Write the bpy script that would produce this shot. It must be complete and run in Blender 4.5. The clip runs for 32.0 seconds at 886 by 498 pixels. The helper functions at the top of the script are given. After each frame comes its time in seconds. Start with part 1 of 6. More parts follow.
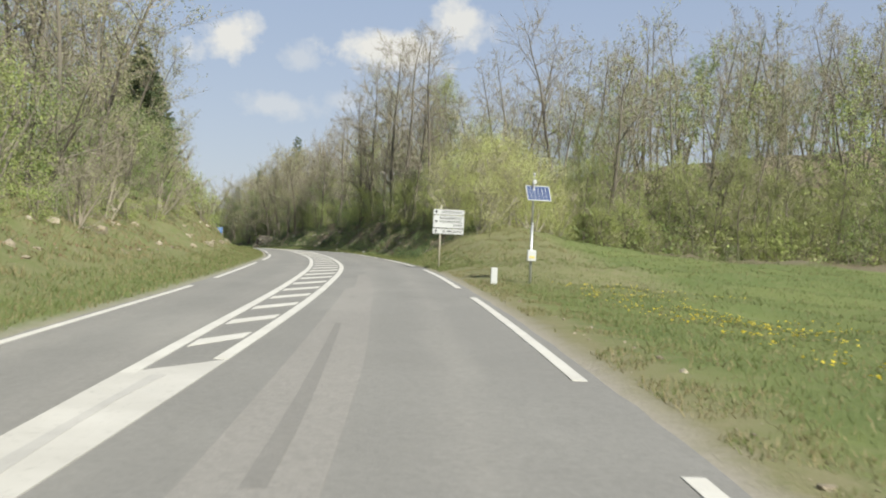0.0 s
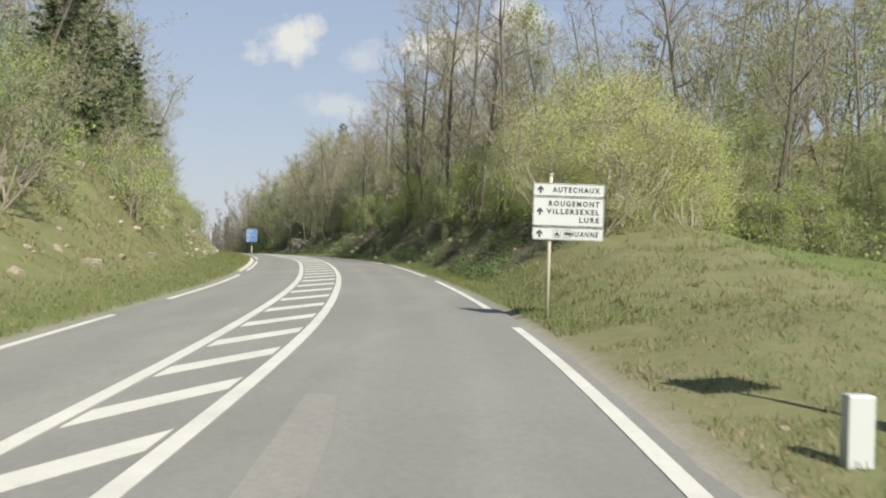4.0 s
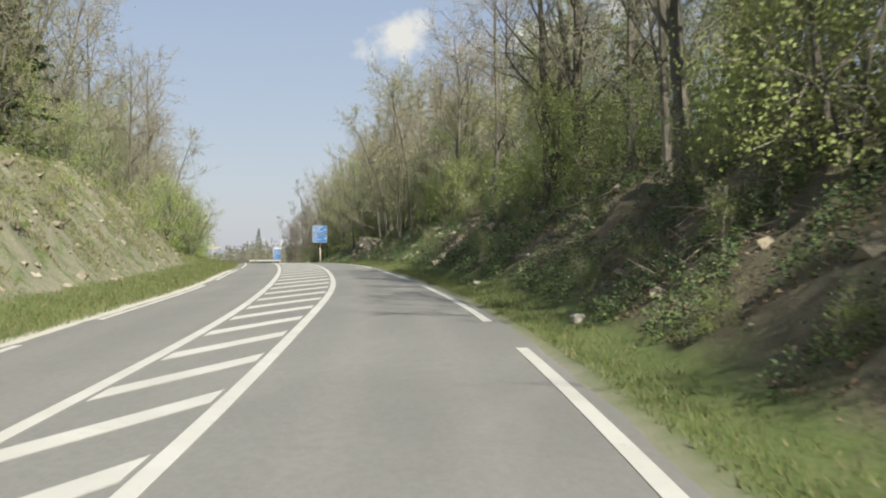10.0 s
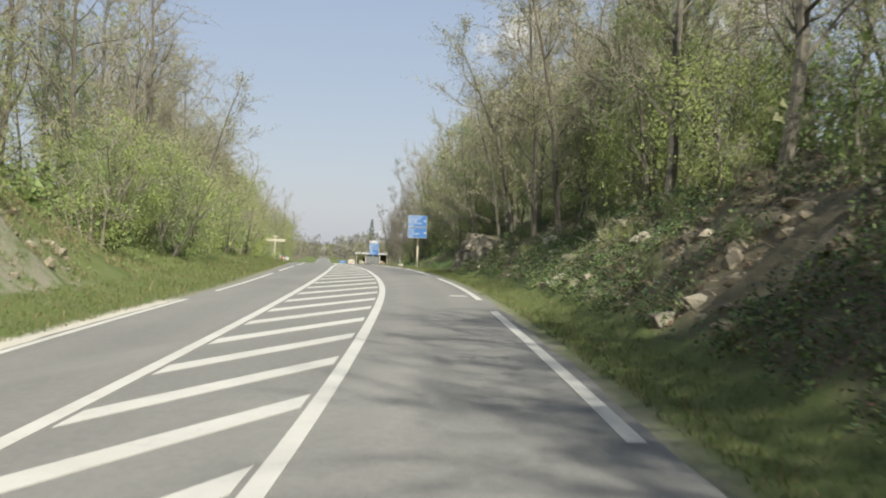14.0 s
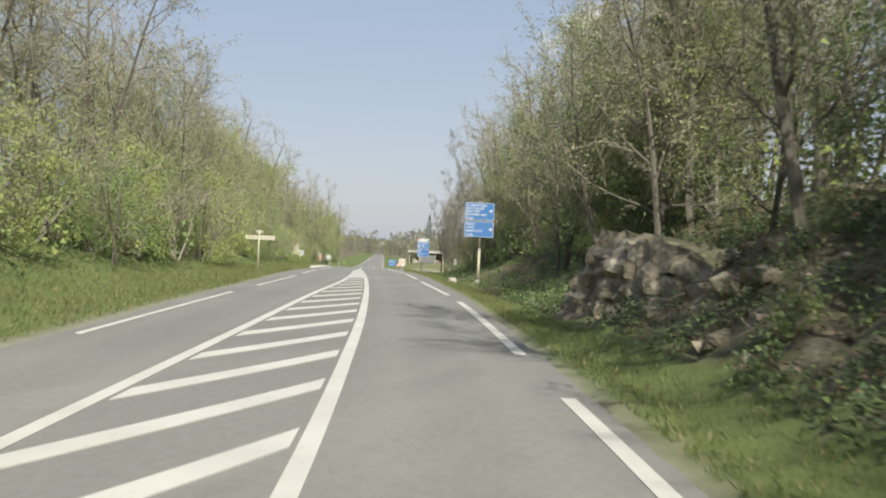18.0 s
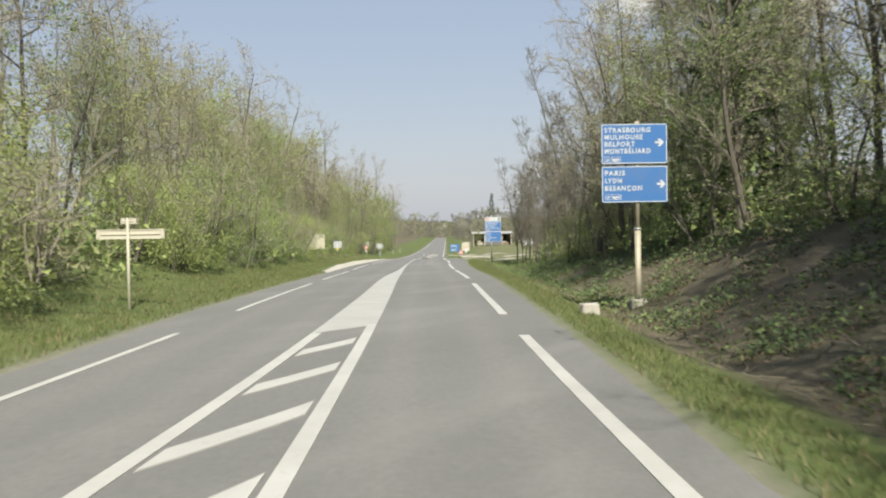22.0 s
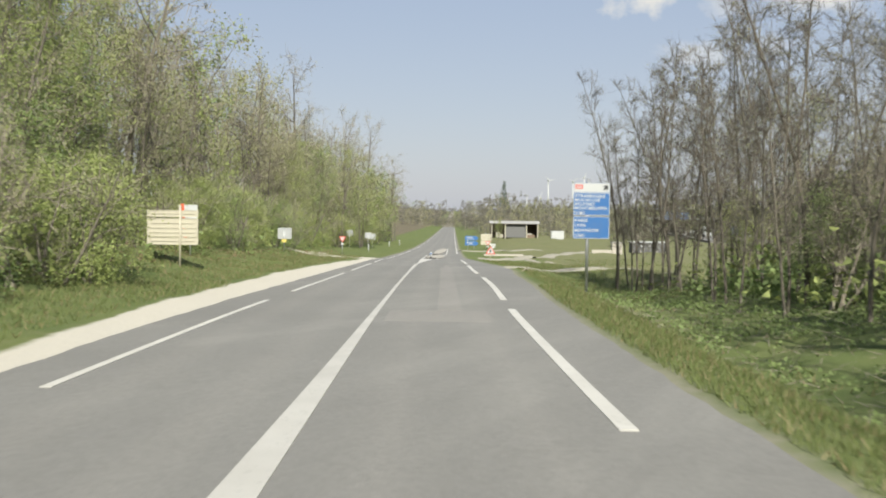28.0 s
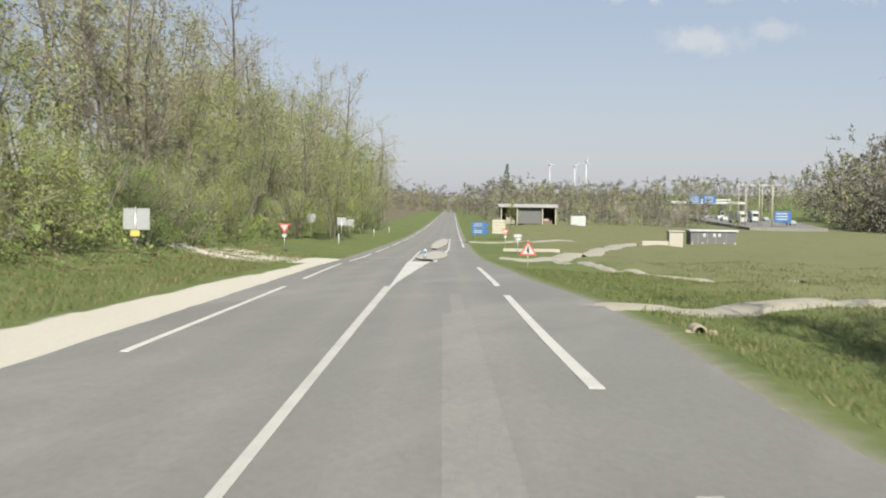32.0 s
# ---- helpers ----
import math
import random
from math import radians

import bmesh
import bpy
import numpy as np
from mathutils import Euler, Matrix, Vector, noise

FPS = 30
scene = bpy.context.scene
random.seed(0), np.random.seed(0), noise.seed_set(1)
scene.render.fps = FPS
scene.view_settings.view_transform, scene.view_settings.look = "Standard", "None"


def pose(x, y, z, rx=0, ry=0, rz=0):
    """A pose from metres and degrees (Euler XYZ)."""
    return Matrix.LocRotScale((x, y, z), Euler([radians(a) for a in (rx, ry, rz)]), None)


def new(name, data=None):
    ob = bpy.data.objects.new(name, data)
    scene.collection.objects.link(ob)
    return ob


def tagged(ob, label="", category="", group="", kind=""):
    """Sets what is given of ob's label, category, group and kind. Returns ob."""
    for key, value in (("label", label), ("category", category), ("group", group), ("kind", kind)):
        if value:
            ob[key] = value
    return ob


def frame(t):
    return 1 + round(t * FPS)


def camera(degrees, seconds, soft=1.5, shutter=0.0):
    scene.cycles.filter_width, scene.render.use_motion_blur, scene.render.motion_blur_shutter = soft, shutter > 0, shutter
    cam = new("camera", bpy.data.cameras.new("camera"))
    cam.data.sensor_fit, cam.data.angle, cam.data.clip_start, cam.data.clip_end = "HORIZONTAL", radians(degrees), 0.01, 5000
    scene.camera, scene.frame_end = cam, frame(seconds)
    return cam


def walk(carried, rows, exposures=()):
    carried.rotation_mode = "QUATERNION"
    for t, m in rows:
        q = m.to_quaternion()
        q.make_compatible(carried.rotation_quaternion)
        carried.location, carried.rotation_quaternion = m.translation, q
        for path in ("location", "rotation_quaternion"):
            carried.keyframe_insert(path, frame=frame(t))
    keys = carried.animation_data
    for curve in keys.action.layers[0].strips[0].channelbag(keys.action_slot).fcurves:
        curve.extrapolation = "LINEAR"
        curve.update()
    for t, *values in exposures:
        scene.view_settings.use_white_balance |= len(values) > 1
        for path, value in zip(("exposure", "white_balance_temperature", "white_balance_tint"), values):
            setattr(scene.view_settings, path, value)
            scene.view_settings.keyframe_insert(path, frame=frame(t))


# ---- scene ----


cam = camera(42.81, 32.0, 2.0, 0.35)
PATH = [
    (0.0, pose(-0.000, 0.000, 1.397, 90.796, -2.490, -0.065)),
    (0.5, pose(-0.055, 4.484, 1.558, 90.983, -2.335, 0.350)),
    (1.0, pose(-0.147, 8.989, 1.722, 91.174, -2.400, 0.808)),
    (1.5, pose(-0.270, 13.515, 1.882, 91.343, -2.575, 1.237)),
    (2.0, pose(-0.417, 18.058, 2.033, 91.322, -2.584, 1.630)),
    (2.5, pose(-0.585, 22.619, 2.171, 91.135, -2.449, 2.007)),
    (3.0, pose(-0.779, 27.198, 2.296, 90.919, -2.181, 2.423)),
    (3.5, pose(-1.001, 31.800, 2.416, 90.736, -1.925, 2.814)),
    (4.0, pose(-1.257, 36.427, 2.536, 90.623, -1.839, 3.153)),
    (4.5, pose(-1.546, 41.081, 2.662, 90.616, -1.862, 3.458)),
    (5.0, pose(-1.868, 45.763, 2.795, 90.683, -1.929, 3.750)),
    (5.5, pose(-2.223, 50.470, 2.923, 90.778, -1.969, 4.058)),
    (6.0, pose(-2.612, 55.203, 3.051, 90.849, -1.941, 4.407)),
    (6.5, pose(-3.034, 59.959, 3.167, 90.888, -1.861, 4.795)),
    (7.0, pose(-3.493, 64.739, 3.282, 90.847, -1.771, 5.209)),
    (7.5, pose(-3.991, 69.540, 3.386, 90.759, -1.612, 5.706)),
    (8.0, pose(-4.535, 74.361, 3.490, 90.678, -1.369, 6.239)),
    (8.5, pose(-5.135, 79.202, 3.591, 90.578, -1.043, 6.828)),
    (9.0, pose(-5.800, 84.061, 3.687, 90.459, -0.612, 7.503)),
    (9.5, pose(-6.534, 88.937, 3.775, 90.273, -0.232, 8.226)),
    (10.0, pose(-7.333, 93.829, 3.865, 90.105, 0.010, 8.967)),
    (10.5, pose(-8.194, 98.737, 3.955, 90.030, 0.108, 9.706)),
    (11.0, pose(-9.122, 103.660, 4.051, 90.095, 0.005, 10.473)),
    (11.5, pose(-10.118, 108.599, 4.152, 90.195, -0.267, 11.226)),
    (12.0, pose(-11.183, 113.553, 4.259, 90.233, -0.649, 11.982)),
    (12.5, pose(-12.314, 118.522, 4.345, 90.278, -1.059, 12.777)),
    (13.0, pose(-13.506, 123.505, 4.414, 90.214, -1.515, 13.578)),
    (13.5, pose(-14.755, 128.504, 4.471, 89.940, -1.856, 14.287)),
    (14.0, pose(-16.053, 133.519, 4.526, 89.749, -1.840, 14.806)),
    (14.5, pose(-17.396, 138.548, 4.576, 89.610, -1.811, 15.129)),
    (15.0, pose(-18.780, 143.593, 4.629, 89.499, -1.876, 15.333)),
    (15.5, pose(-20.205, 148.652, 4.681, 89.419, -1.997, 15.520)),
    (16.0, pose(-21.673, 153.724, 4.730, 89.385, -1.892, 15.796)),
    (16.5, pose(-23.186, 158.807, 4.775, 89.383, -1.822, 16.230)),
    (17.0, pose(-24.747, 163.900, 4.809, 89.395, -2.011, 16.737)),
    (17.5, pose(-26.355, 169.004, 4.836, 89.453, -2.381, 17.270)),
    (18.0, pose(-28.006, 174.120, 4.861, 89.484, -2.686, 17.784)),
    (18.5, pose(-29.699, 179.251, 4.882, 89.360, -2.657, 18.235)),
    (19.0, pose(-31.435, 184.397, 4.896, 89.150, -2.016, 18.606)),
    (19.5, pose(-33.221, 189.560, 4.899, 88.991, -0.905, 18.971)),
    (20.0, pose(-35.060, 194.739, 4.889, 88.850, 0.006, 19.361)),
    (20.5, pose(-36.954, 199.931, 4.863, 88.768, 0.557, 19.789)),
    (21.0, pose(-38.897, 205.132, 4.820, 88.694, 0.728, 20.204)),
    (21.5, pose(-40.881, 210.341, 4.762, 88.553, 0.795, 20.598)),
    (22.0, pose(-42.895, 215.556, 4.695, 88.444, 0.932, 20.933)),
    (22.5, pose(-44.935, 220.777, 4.621, 88.338, 0.916, 21.253)),
    (23.0, pose(-47.001, 226.008, 4.544, 88.245, 1.034, 21.607)),
    (23.5, pose(-49.098, 231.254, 4.465, 88.148, 0.969, 21.977)),
    (24.0, pose(-51.225, 236.521, 4.388, 88.066, 0.598, 22.216)),
    (24.5, pose(-53.378, 241.815, 4.315, 88.252, 0.100, 22.306)),
    (25.0, pose(-55.553, 247.136, 4.236, 88.423, -0.379, 22.267)),
    (25.5, pose(-57.746, 252.483, 4.141, 88.495, -0.659, 22.198)),
    (26.0, pose(-59.950, 257.857, 4.031, 88.520, -0.918, 22.076)),
    (26.5, pose(-62.158, 263.258, 3.912, 88.458, -1.046, 21.888)),
    (27.0, pose(-64.369, 268.687, 3.782, 88.321, -1.013, 21.651)),
    (27.5, pose(-66.579, 274.143, 3.639, 88.123, -0.849, 21.430)),
    (28.0, pose(-68.787, 279.626, 3.486, 87.894, -0.723, 21.292)),
    (28.5, pose(-70.993, 285.138, 3.333, 87.700, -0.786, 21.266)),
    (29.0, pose(-73.195, 290.678, 3.196, 87.465, -0.892, 21.296)),
    (29.5, pose(-75.394, 296.247, 3.059, 87.331, -0.870, 21.359)),
    (30.0, pose(-77.589, 301.843, 2.924, 87.292, -0.908, 21.360)),
    (30.5, pose(-79.784, 307.465, 2.790, 87.281, -0.798, 21.332)),
    (31.0, pose(-81.984, 313.112, 2.661, 87.268, -0.507, 21.323)),
    (31.5, pose(-84.193, 318.787, 2.531, 87.250, -0.447, 21.314)),
    (32.0, pose(-86.407, 324.489, 2.396, 87.151, -0.762, 21.275)),
]
walk(cam, PATH, [(0.0, 0.97, 6650, 6.4), (32.0, 0.95, 6680, 6.8)])

# ------------------------------------------------------------------ light
SUN_AZ, SUN_EL = 28.0, 38.0          # shadows fall 28 degrees to the left of +Y
sun_dir = Vector((-math.sin(radians(SUN_AZ)) * math.cos(radians(SUN_EL)),
                  math.cos(radians(SUN_AZ)) * math.cos(radians(SUN_EL)), -math.sin(radians(SUN_EL))))
sun = new("sun", bpy.data.lights.new("sun", "SUN"))
sun.data.energy, sun.data.angle, sun.data.color = 4.6, radians(0.6), (1.0, 0.965, 0.89)
sun.matrix_world = sun_dir.to_track_quat("-Z", "Y").to_matrix().to_4x4()

world = bpy.data.worlds.new("sky")
scene.world = world
world.use_nodes = True
wn, wl = world.node_tree.nodes, world.node_tree.links
wn.clear()
w_out = wn.new("ShaderNodeOutputWorld")
w_bg = wn.new("ShaderNodeBackground")
w_bg.inputs["Strength"].default_value = 0.07
w_sky = wn.new("ShaderNodeTexSky")
w_sky.sky_type, w_sky.sun_disc = "NISHITA", False
w_sky.sun_elevation, w_sky.sun_rotation = radians(SUN_EL), radians(180 - SUN_AZ)
w_sky.air_density, w_sky.dust_density, w_sky.ozone_density = 1.0, 0.8, 1.0
w_geo = wn.new("ShaderNodeTexCoord")


def wmath(op, a, b=None):
    n = wn.new("ShaderNodeMath")
    n.operation = op
    for i, v in enumerate((a, b)):
        if v is None:
            continue
        if isinstance(v, (int, float)):
            n.inputs[i].default_value = v
        else:
            wl.new(v, n.inputs[i])
    return n.outputs[0]


w_noise = wn.new("ShaderNodeTexNoise")
w_noise.inputs["Scale"].default_value = 28
w_noise.inputs["Detail"].default_value = 8
w_noise.inputs["Roughness"].default_value = 0.62
wl.new(w_geo.outputs["Generated"], w_noise.inputs["Vector"])
cover = None
# small fair-weather clouds: degrees left of +Y, degrees up, half width, half height, thickness
for az, el, rx, rz, dense in ((11.2, 10.75, 1.75, 1.1, 0.95), (3.4, 10.6, 3.0, 1.1, 1.0), (-0.6, 12.2, 1.5, 1.3, 0.9),
                              (7.6, 10.0, 1.0, 0.8, 0.4), (8.4, 7.7, 2.6, 0.7, 0.45), (-34, 17, 5, 1.5, 0.8),
                              (40, 20, 6, 2.0, 0.7), (100, 24, 9, 3, 0.8), (-120, 22, 9, 3, 0.8), (5.2, 8.0, 1.6, 0.5, 0.3)):
    d = Vector((-math.sin(radians(az)) * math.cos(radians(el)), math.cos(radians(az)) * math.cos(radians(el)), math.sin(radians(el))))
    sub = wn.new("ShaderNodeVectorMath")
    sub.operation = "SUBTRACT"
    wl.new(w_geo.outputs["Generated"], sub.inputs[0])
    sub.inputs[1].default_value = d
    mul = wn.new("ShaderNodeVectorMath")
    mul.operation = "MULTIPLY"
    wl.new(sub.outputs[0], mul.inputs[0])
    mul.inputs[1].default_value = (1 / radians(rx), 1 / radians(rx), 1 / radians(rz))
    ln = wn.new("ShaderNodeVectorMath")
    ln.operation = "LENGTH"
    wl.new(mul.outputs[0], ln.inputs[0])
    m = wmath("SUBTRACT", 1.15, ln.outputs["Value"])
    m = wmath("ADD", m, wmath("MULTIPLY", wmath("SUBTRACT", w_noise.outputs[0], 0.5), 3.2))
    m = wmath("MULTIPLY", m, 1.3)
    cl = wn.new("ShaderNodeClamp")
    wl.new(m, cl.inputs[0])
    m = wmath("MULTIPLY", cl.outputs[0], dense)
    cover = m if cover is None else wmath("MAXIMUM", cover, m)
w_mix = wn.new("ShaderNodeMix")
w_mix.data_type = "RGBA"
wl.new(cover, w_mix.inputs["Factor"])
w_haze = wn.new("ShaderNodeMix")          # thin spring haze over the whole sky
w_haze.data_type = "RGBA"
w_haze.inputs["Factor"].default_value = 0.8
wl.new(w_sky.outputs[0], w_haze.inputs["A"])
w_sep = wn.new("ShaderNodeSeparateXYZ")
wl.new(w_geo.outputs["Generated"], w_sep.inputs[0])
w_up = wn.new("ShaderNodeMapRange")
w_up.inputs["From Min"].default_value, w_up.inputs["From Max"].default_value = -0.02, 0.24
wl.new(w_sep.outputs["Z"], w_up.inputs["Value"])
w_pale = wn.new("ShaderNodeMix")
w_pale.data_type = "RGBA"
wl.new(w_up.outputs[0], w_pale.inputs["Factor"])
w_pale.inputs["A"].default_value = (3.85, 4.0, 4.75, 1)
w_pale.inputs["B"].default_value = (2.75, 3.3, 4.6, 1)
wl.new(w_pale.outputs["Result"], w_haze.inputs["B"])
wl.new(w_haze.outputs["Result"], w_mix.inputs["A"])
w_mix.inputs["B"].default_value = (6.0, 5.9, 5.8, 1)
wl.new(w_mix.outputs["Result"], w_bg.inputs["Color"])
wl.new(w_bg.outputs[0], w_out.inputs[0])


# ------------------------------------------------------------------ materials
class Mat:
    """A node material with a principled surface and short helpers."""

    def __init__(self, name, rough=0.8, metal=0.0, spec=0.3):
        self.m = bpy.data.materials.new(name)
        self.m.use_nodes = True
        self.n, self.l = self.m.node_tree.nodes, self.m.node_tree.links
        self.p = self.n["Principled BSDF"]
        self.p.inputs["Roughness"].default_value = rough
        self.p.inputs["Metallic"].default_value = metal
        self.p.inputs["Specular IOR Level"].default_value = spec
        self.co = self.n.new("ShaderNodeTexCoord")
        self.geo = self.n.new("ShaderNodeNewGeometry")

    def put(self, sock, v):
        if hasattr(v, "is_linked"):
            self.l.new(v, sock)
        else:
            sock.default_value = v if not isinstance(v, tuple) or len(v) == 4 else (*v, 1)

    def noise(self, scale, detail=4, rough=0.55, where=None, stretch=None):
        t = self.n.new("ShaderNodeTexNoise")
        t.inputs["Scale"].default_value, t.inputs["Detail"].default_value, t.inputs["Roughness"].default_value = scale, detail, rough
        v = where or self.geo.outputs["Position"]
        if stretch:
            mp = self.n.new("ShaderNodeMapping")
            mp.inputs["Scale"].default_value = stretch
            self.l.new(v, mp.inputs[0])
            v = mp.outputs[0]
        self.l.new(v, t.inputs["Vector"])
        return t.outputs[0]

    def ramp(self, fac, lo, hi):
        r = self.n.new("ShaderNodeMapRange")
        self.put(r.inputs["Value"], fac)
        r.inputs["From Min"].default_value, r.inputs["From Max"].default_value = lo, hi
        return r.outputs[0]

    def mix(self, fac, a, b):
        r = self.n.new("ShaderNodeMix")
        r.data_type = "RGBA"
        self.put(r.inputs["Factor"], fac)
        self.put(r.inputs["A"], a)
        self.put(r.inputs["B"], b)
        return r.outputs["Result"]

    def calc(self, op, a, b):
        r = self.n.new("ShaderNodeMath")
        r.operation = op
        self.put(r.inputs[0], a)
        self.put(r.inputs[1], b)
        return r.outputs[0]

    def attr(self, name):
        a = self.n.new("ShaderNodeAttribute")
        a.attribute_name = name
        return a.outputs["Fac"]

    def rnd(self):
        return self.n.new("ShaderNodeObjectInfo").outputs["Random"]

    def island(self):
        return self.geo.outputs["Random Per Island"]

    def colour(self, c):
        self.put(self.p.inputs["Base Color"], c)
        return self

    def bump(self, h, strength, dist=0.02):
        b = self.n.new("ShaderNodeBump")
        b.inputs["Strength"].default_value, b.inputs["Distance"].default_value = strength, dist
        self.put(b.inputs["Height"], h)
        self.l.new(b.outputs[0], self.p.inputs["Normal"])
        return self

    def thin(self, c, share):
        """Leaves: part of the light goes through."""
        t = self.n.new("ShaderNodeBsdfTranslucent")
        self.put(t.inputs["Color"], c)
        mx = self.n.new("ShaderNodeMixShader")
        mx.inputs[0].default_value = share
        self.l.new(self.p.outputs[0], mx.inputs[1])
        self.l.new(t.outputs[0], mx.inputs[2])
        self.l.new(mx.outputs[0], self.n["Material Output"].inputs[0])
        return self


def make_asphalt(name, base, dark):
    m = Mat(name, 0.85, 0, 0.25)
    big = m.noise(0.12, 5, 0.6)
    c = m.mix(m.ramp(big, 0.3, 0.7), dark, base)
    grain = m.noise(45, 3, 0.7)
    c = m.mix(m.ramp(grain, 0.35, 0.75), m.mix(0.35, c, (0.06, 0.06, 0.055)), c)
    track = m.attr("wear")
    c = m.mix(m.calc("MULTIPLY", track, 0.22), c, (0.27, 0.255, 0.23))
    c = m.mix(m.calc("MULTIPLY", m.ramp(m.noise(0.9, 6, 0.7), 0.58, 0.72), 0.25), c, (0.12, 0.115, 0.105))
    mott = m.noise(9.0, 7, 0.8)
    c = m.mix(m.calc("MULTIPLY", m.ramp(mott, 0.42, 0.66), 0.42), c, (0.1, 0.097, 0.088))
    c = m.mix(m.calc("MULTIPLY", m.ramp(m.noise(0.45, 4, 0.6, stretch=(1.0, 0.18, 1.0)), 0.52, 0.7), 0.2), c, (0.31, 0.3, 0.27))
    m.colour(c).bump(grain, 0.45, 0.012)
    return m.m


M_ASPHALT = make_asphalt("asphalt_worn", (0.235, 0.228, 0.21), (0.195, 0.189, 0.174))
M_PATCH = make_asphalt("asphalt_repair", (0.277, 0.262, 0.239), (0.24, 0.228, 0.209))
M_DARKPATCH = make_asphalt("asphalt_dark_repair", (0.225, 0.215, 0.197), (0.19, 0.182, 0.167))


def make_paint(name="road_paint", a=(0.49, 0.475, 0.43), b=(0.41, 0.395, 0.355), wear=0.6):
    m = Mat(name, 0.6, 0, 0.35)
    c = m.mix(m.ramp(m.noise(0.7, 4), 0.3, 0.7), a, b)
    worn = m.ramp(m.noise(9, 7, 0.75), 0.57, 0.66)
    m.colour(m.mix(m.calc("MULTIPLY", worn, wear), c, (0.27, 0.255, 0.23)))
    return m.m


M_PAINT = make_paint()
M_PAINT_OLD = make_paint("old_road_paint", (0.44, 0.425, 0.385), (0.36, 0.345, 0.31), 0.8)

M_PAINT_WORN = make_paint("worn_off_paint", (0.38, 0.365, 0.335), (0.31, 0.3, 0.275), 0.8)


def make_ground():
    m = Mat("meadow_and_bank", 0.95, 0, 0.1)
    n1, n2, n3 = m.noise(0.22, 5), m.noise(1.6, 5, 0.65), m.noise(14, 4, 0.7)
    green = m.mix(m.ramp(n1, 0.35, 0.65), (0.15, 0.172, 0.065), (0.11, 0.14, 0.052))
    green = m.mix(m.ramp(n3, 0.35, 0.7), m.mix(0.4, green, (0.03, 0.05, 0.012)), green)
    dry = m.mix(m.ramp(n3, 0.3, 0.7), (0.2, 0.18, 0.105), (0.135, 0.135, 0.07))
    litter = m.mix(m.ramp(n2, 0.35, 0.65), (0.145, 0.122, 0.086), (0.098, 0.09, 0.057))
    litter = m.mix(m.ramp(n3, 0.5, 0.75), litter, (0.2, 0.165, 0.112))
    chalk = m.mix(m.ramp(n2, 0.4, 0.6), (0.35, 0.32, 0.26), (0.22, 0.2, 0.15))
    chalk = m.mix(m.ramp(n3, 0.55, 0.7), chalk, (0.46, 0.42, 0.35))

    def edge(a, width=0.5, rag=1.1):
        v = m.calc("ADD", a, m.calc("MULTIPLY", m.calc("SUBTRACT", n2, 0.5), rag))
        return m.ramp(v, 0.5 - width / 2, 0.5 + width / 2)

    c = m.mix(edge(m.attr("dry")), green, dry)
    c = m.mix(edge(m.attr("litter")), c, litter)
    c = m.mix(edge(m.attr("chalk"), 0.3), c, chalk)
    c = m.mix(edge(m.attr("shoulder"), 0.6, 0.5), c, m.mix(m.ramp(n3, 0.3, 0.7), (0.29, 0.27, 0.23), (0.22, 0.2, 0.165)))
    c = m.mix(edge(m.attr("gravel"), 0.25, 0.4), c, m.mix(m.ramp(n3, 0.3, 0.7), (0.42, 0.39, 0.33), (0.5, 0.47, 0.4)))
    m.colour(c).bump(n3, 0.7, 0.06)
    return m.m


M_GROUND = make_ground()


def make_leaf(name, a, b, share=0.3):
    m = Mat(name, 0.6, 0, 0.25)
    c = m.mix(m.island(), a, b)
    c = m.mix(m.calc("MULTIPLY", m.rnd(), 0.55), c, (b[0] * 1.1, b[1] * 0.97, b[2] * 1.1))
    m.colour(c)
    m.thin(c, share)
    return m.m


M_LEAF_YOUNG = make_leaf("young_leaf", (0.315, 0.37, 0.125), (0.25, 0.305, 0.1), 0.36)
M_LEAF_GREEN = make_leaf("green_leaf", (0.21, 0.285, 0.1), (0.155, 0.215, 0.075), 0.36)
M_LEAF_OLIVE = make_leaf("budding_leaf", (0.315, 0.325, 0.165), (0.25, 0.26, 0.13), 0.36)
M_BLOSSOM = make_leaf("white_blossom", (0.55, 0.53, 0.46), (0.42, 0.42, 0.33), 0.3)
M_LEAF_HAZEL = make_leaf("hazel_leaf", (0.5, 0.545, 0.195), (0.41, 0.46, 0.16), 0.48)
M_NEEDLE = make_leaf("dark_needles", (0.1, 0.14, 0.07), (0.07, 0.11, 0.055), 0.4)
M_PINE = make_leaf("pine_needles", (0.11, 0.145, 0.07), (0.08, 0.11, 0.055), 0.35)
M_DEADLEAF = make_leaf("dead_leaf", (0.24, 0.165, 0.1), (0.15, 0.105, 0.065), 0.15)
M_IVY = make_leaf("ivy_leaf", (0.1, 0.15, 0.065), (0.07, 0.11, 0.05), 0.2)
M_BLADE = make_leaf("grass_blade", (0.16, 0.195, 0.065), (0.115, 0.15, 0.05), 0.4)
M_BLADE_DRY = make_leaf("dry_grass_blade", (0.26, 0.225, 0.12), (0.19, 0.175, 0.085), 0.3)
M_DANDELION = make_leaf("yellow_flower", (0.6, 0.52, 0.06), (0.54, 0.45, 0.04), 0.2)


def make_bark(name, a, b):
    m = Mat(name, 0.9, 0, 0.15)
    f = m.noise(3.0, 6, 0.7, stretch=(6, 6, 1))
    c = m.mix(m.ramp(f, 0.35, 0.65), a, b)
    c = m.mix(m.calc("MULTIPLY", m.rnd(), 0.35), c, (0.19, 0.18, 0.145))
    m.colour(c).bump(f, 0.6, 0.03)
    return m.m


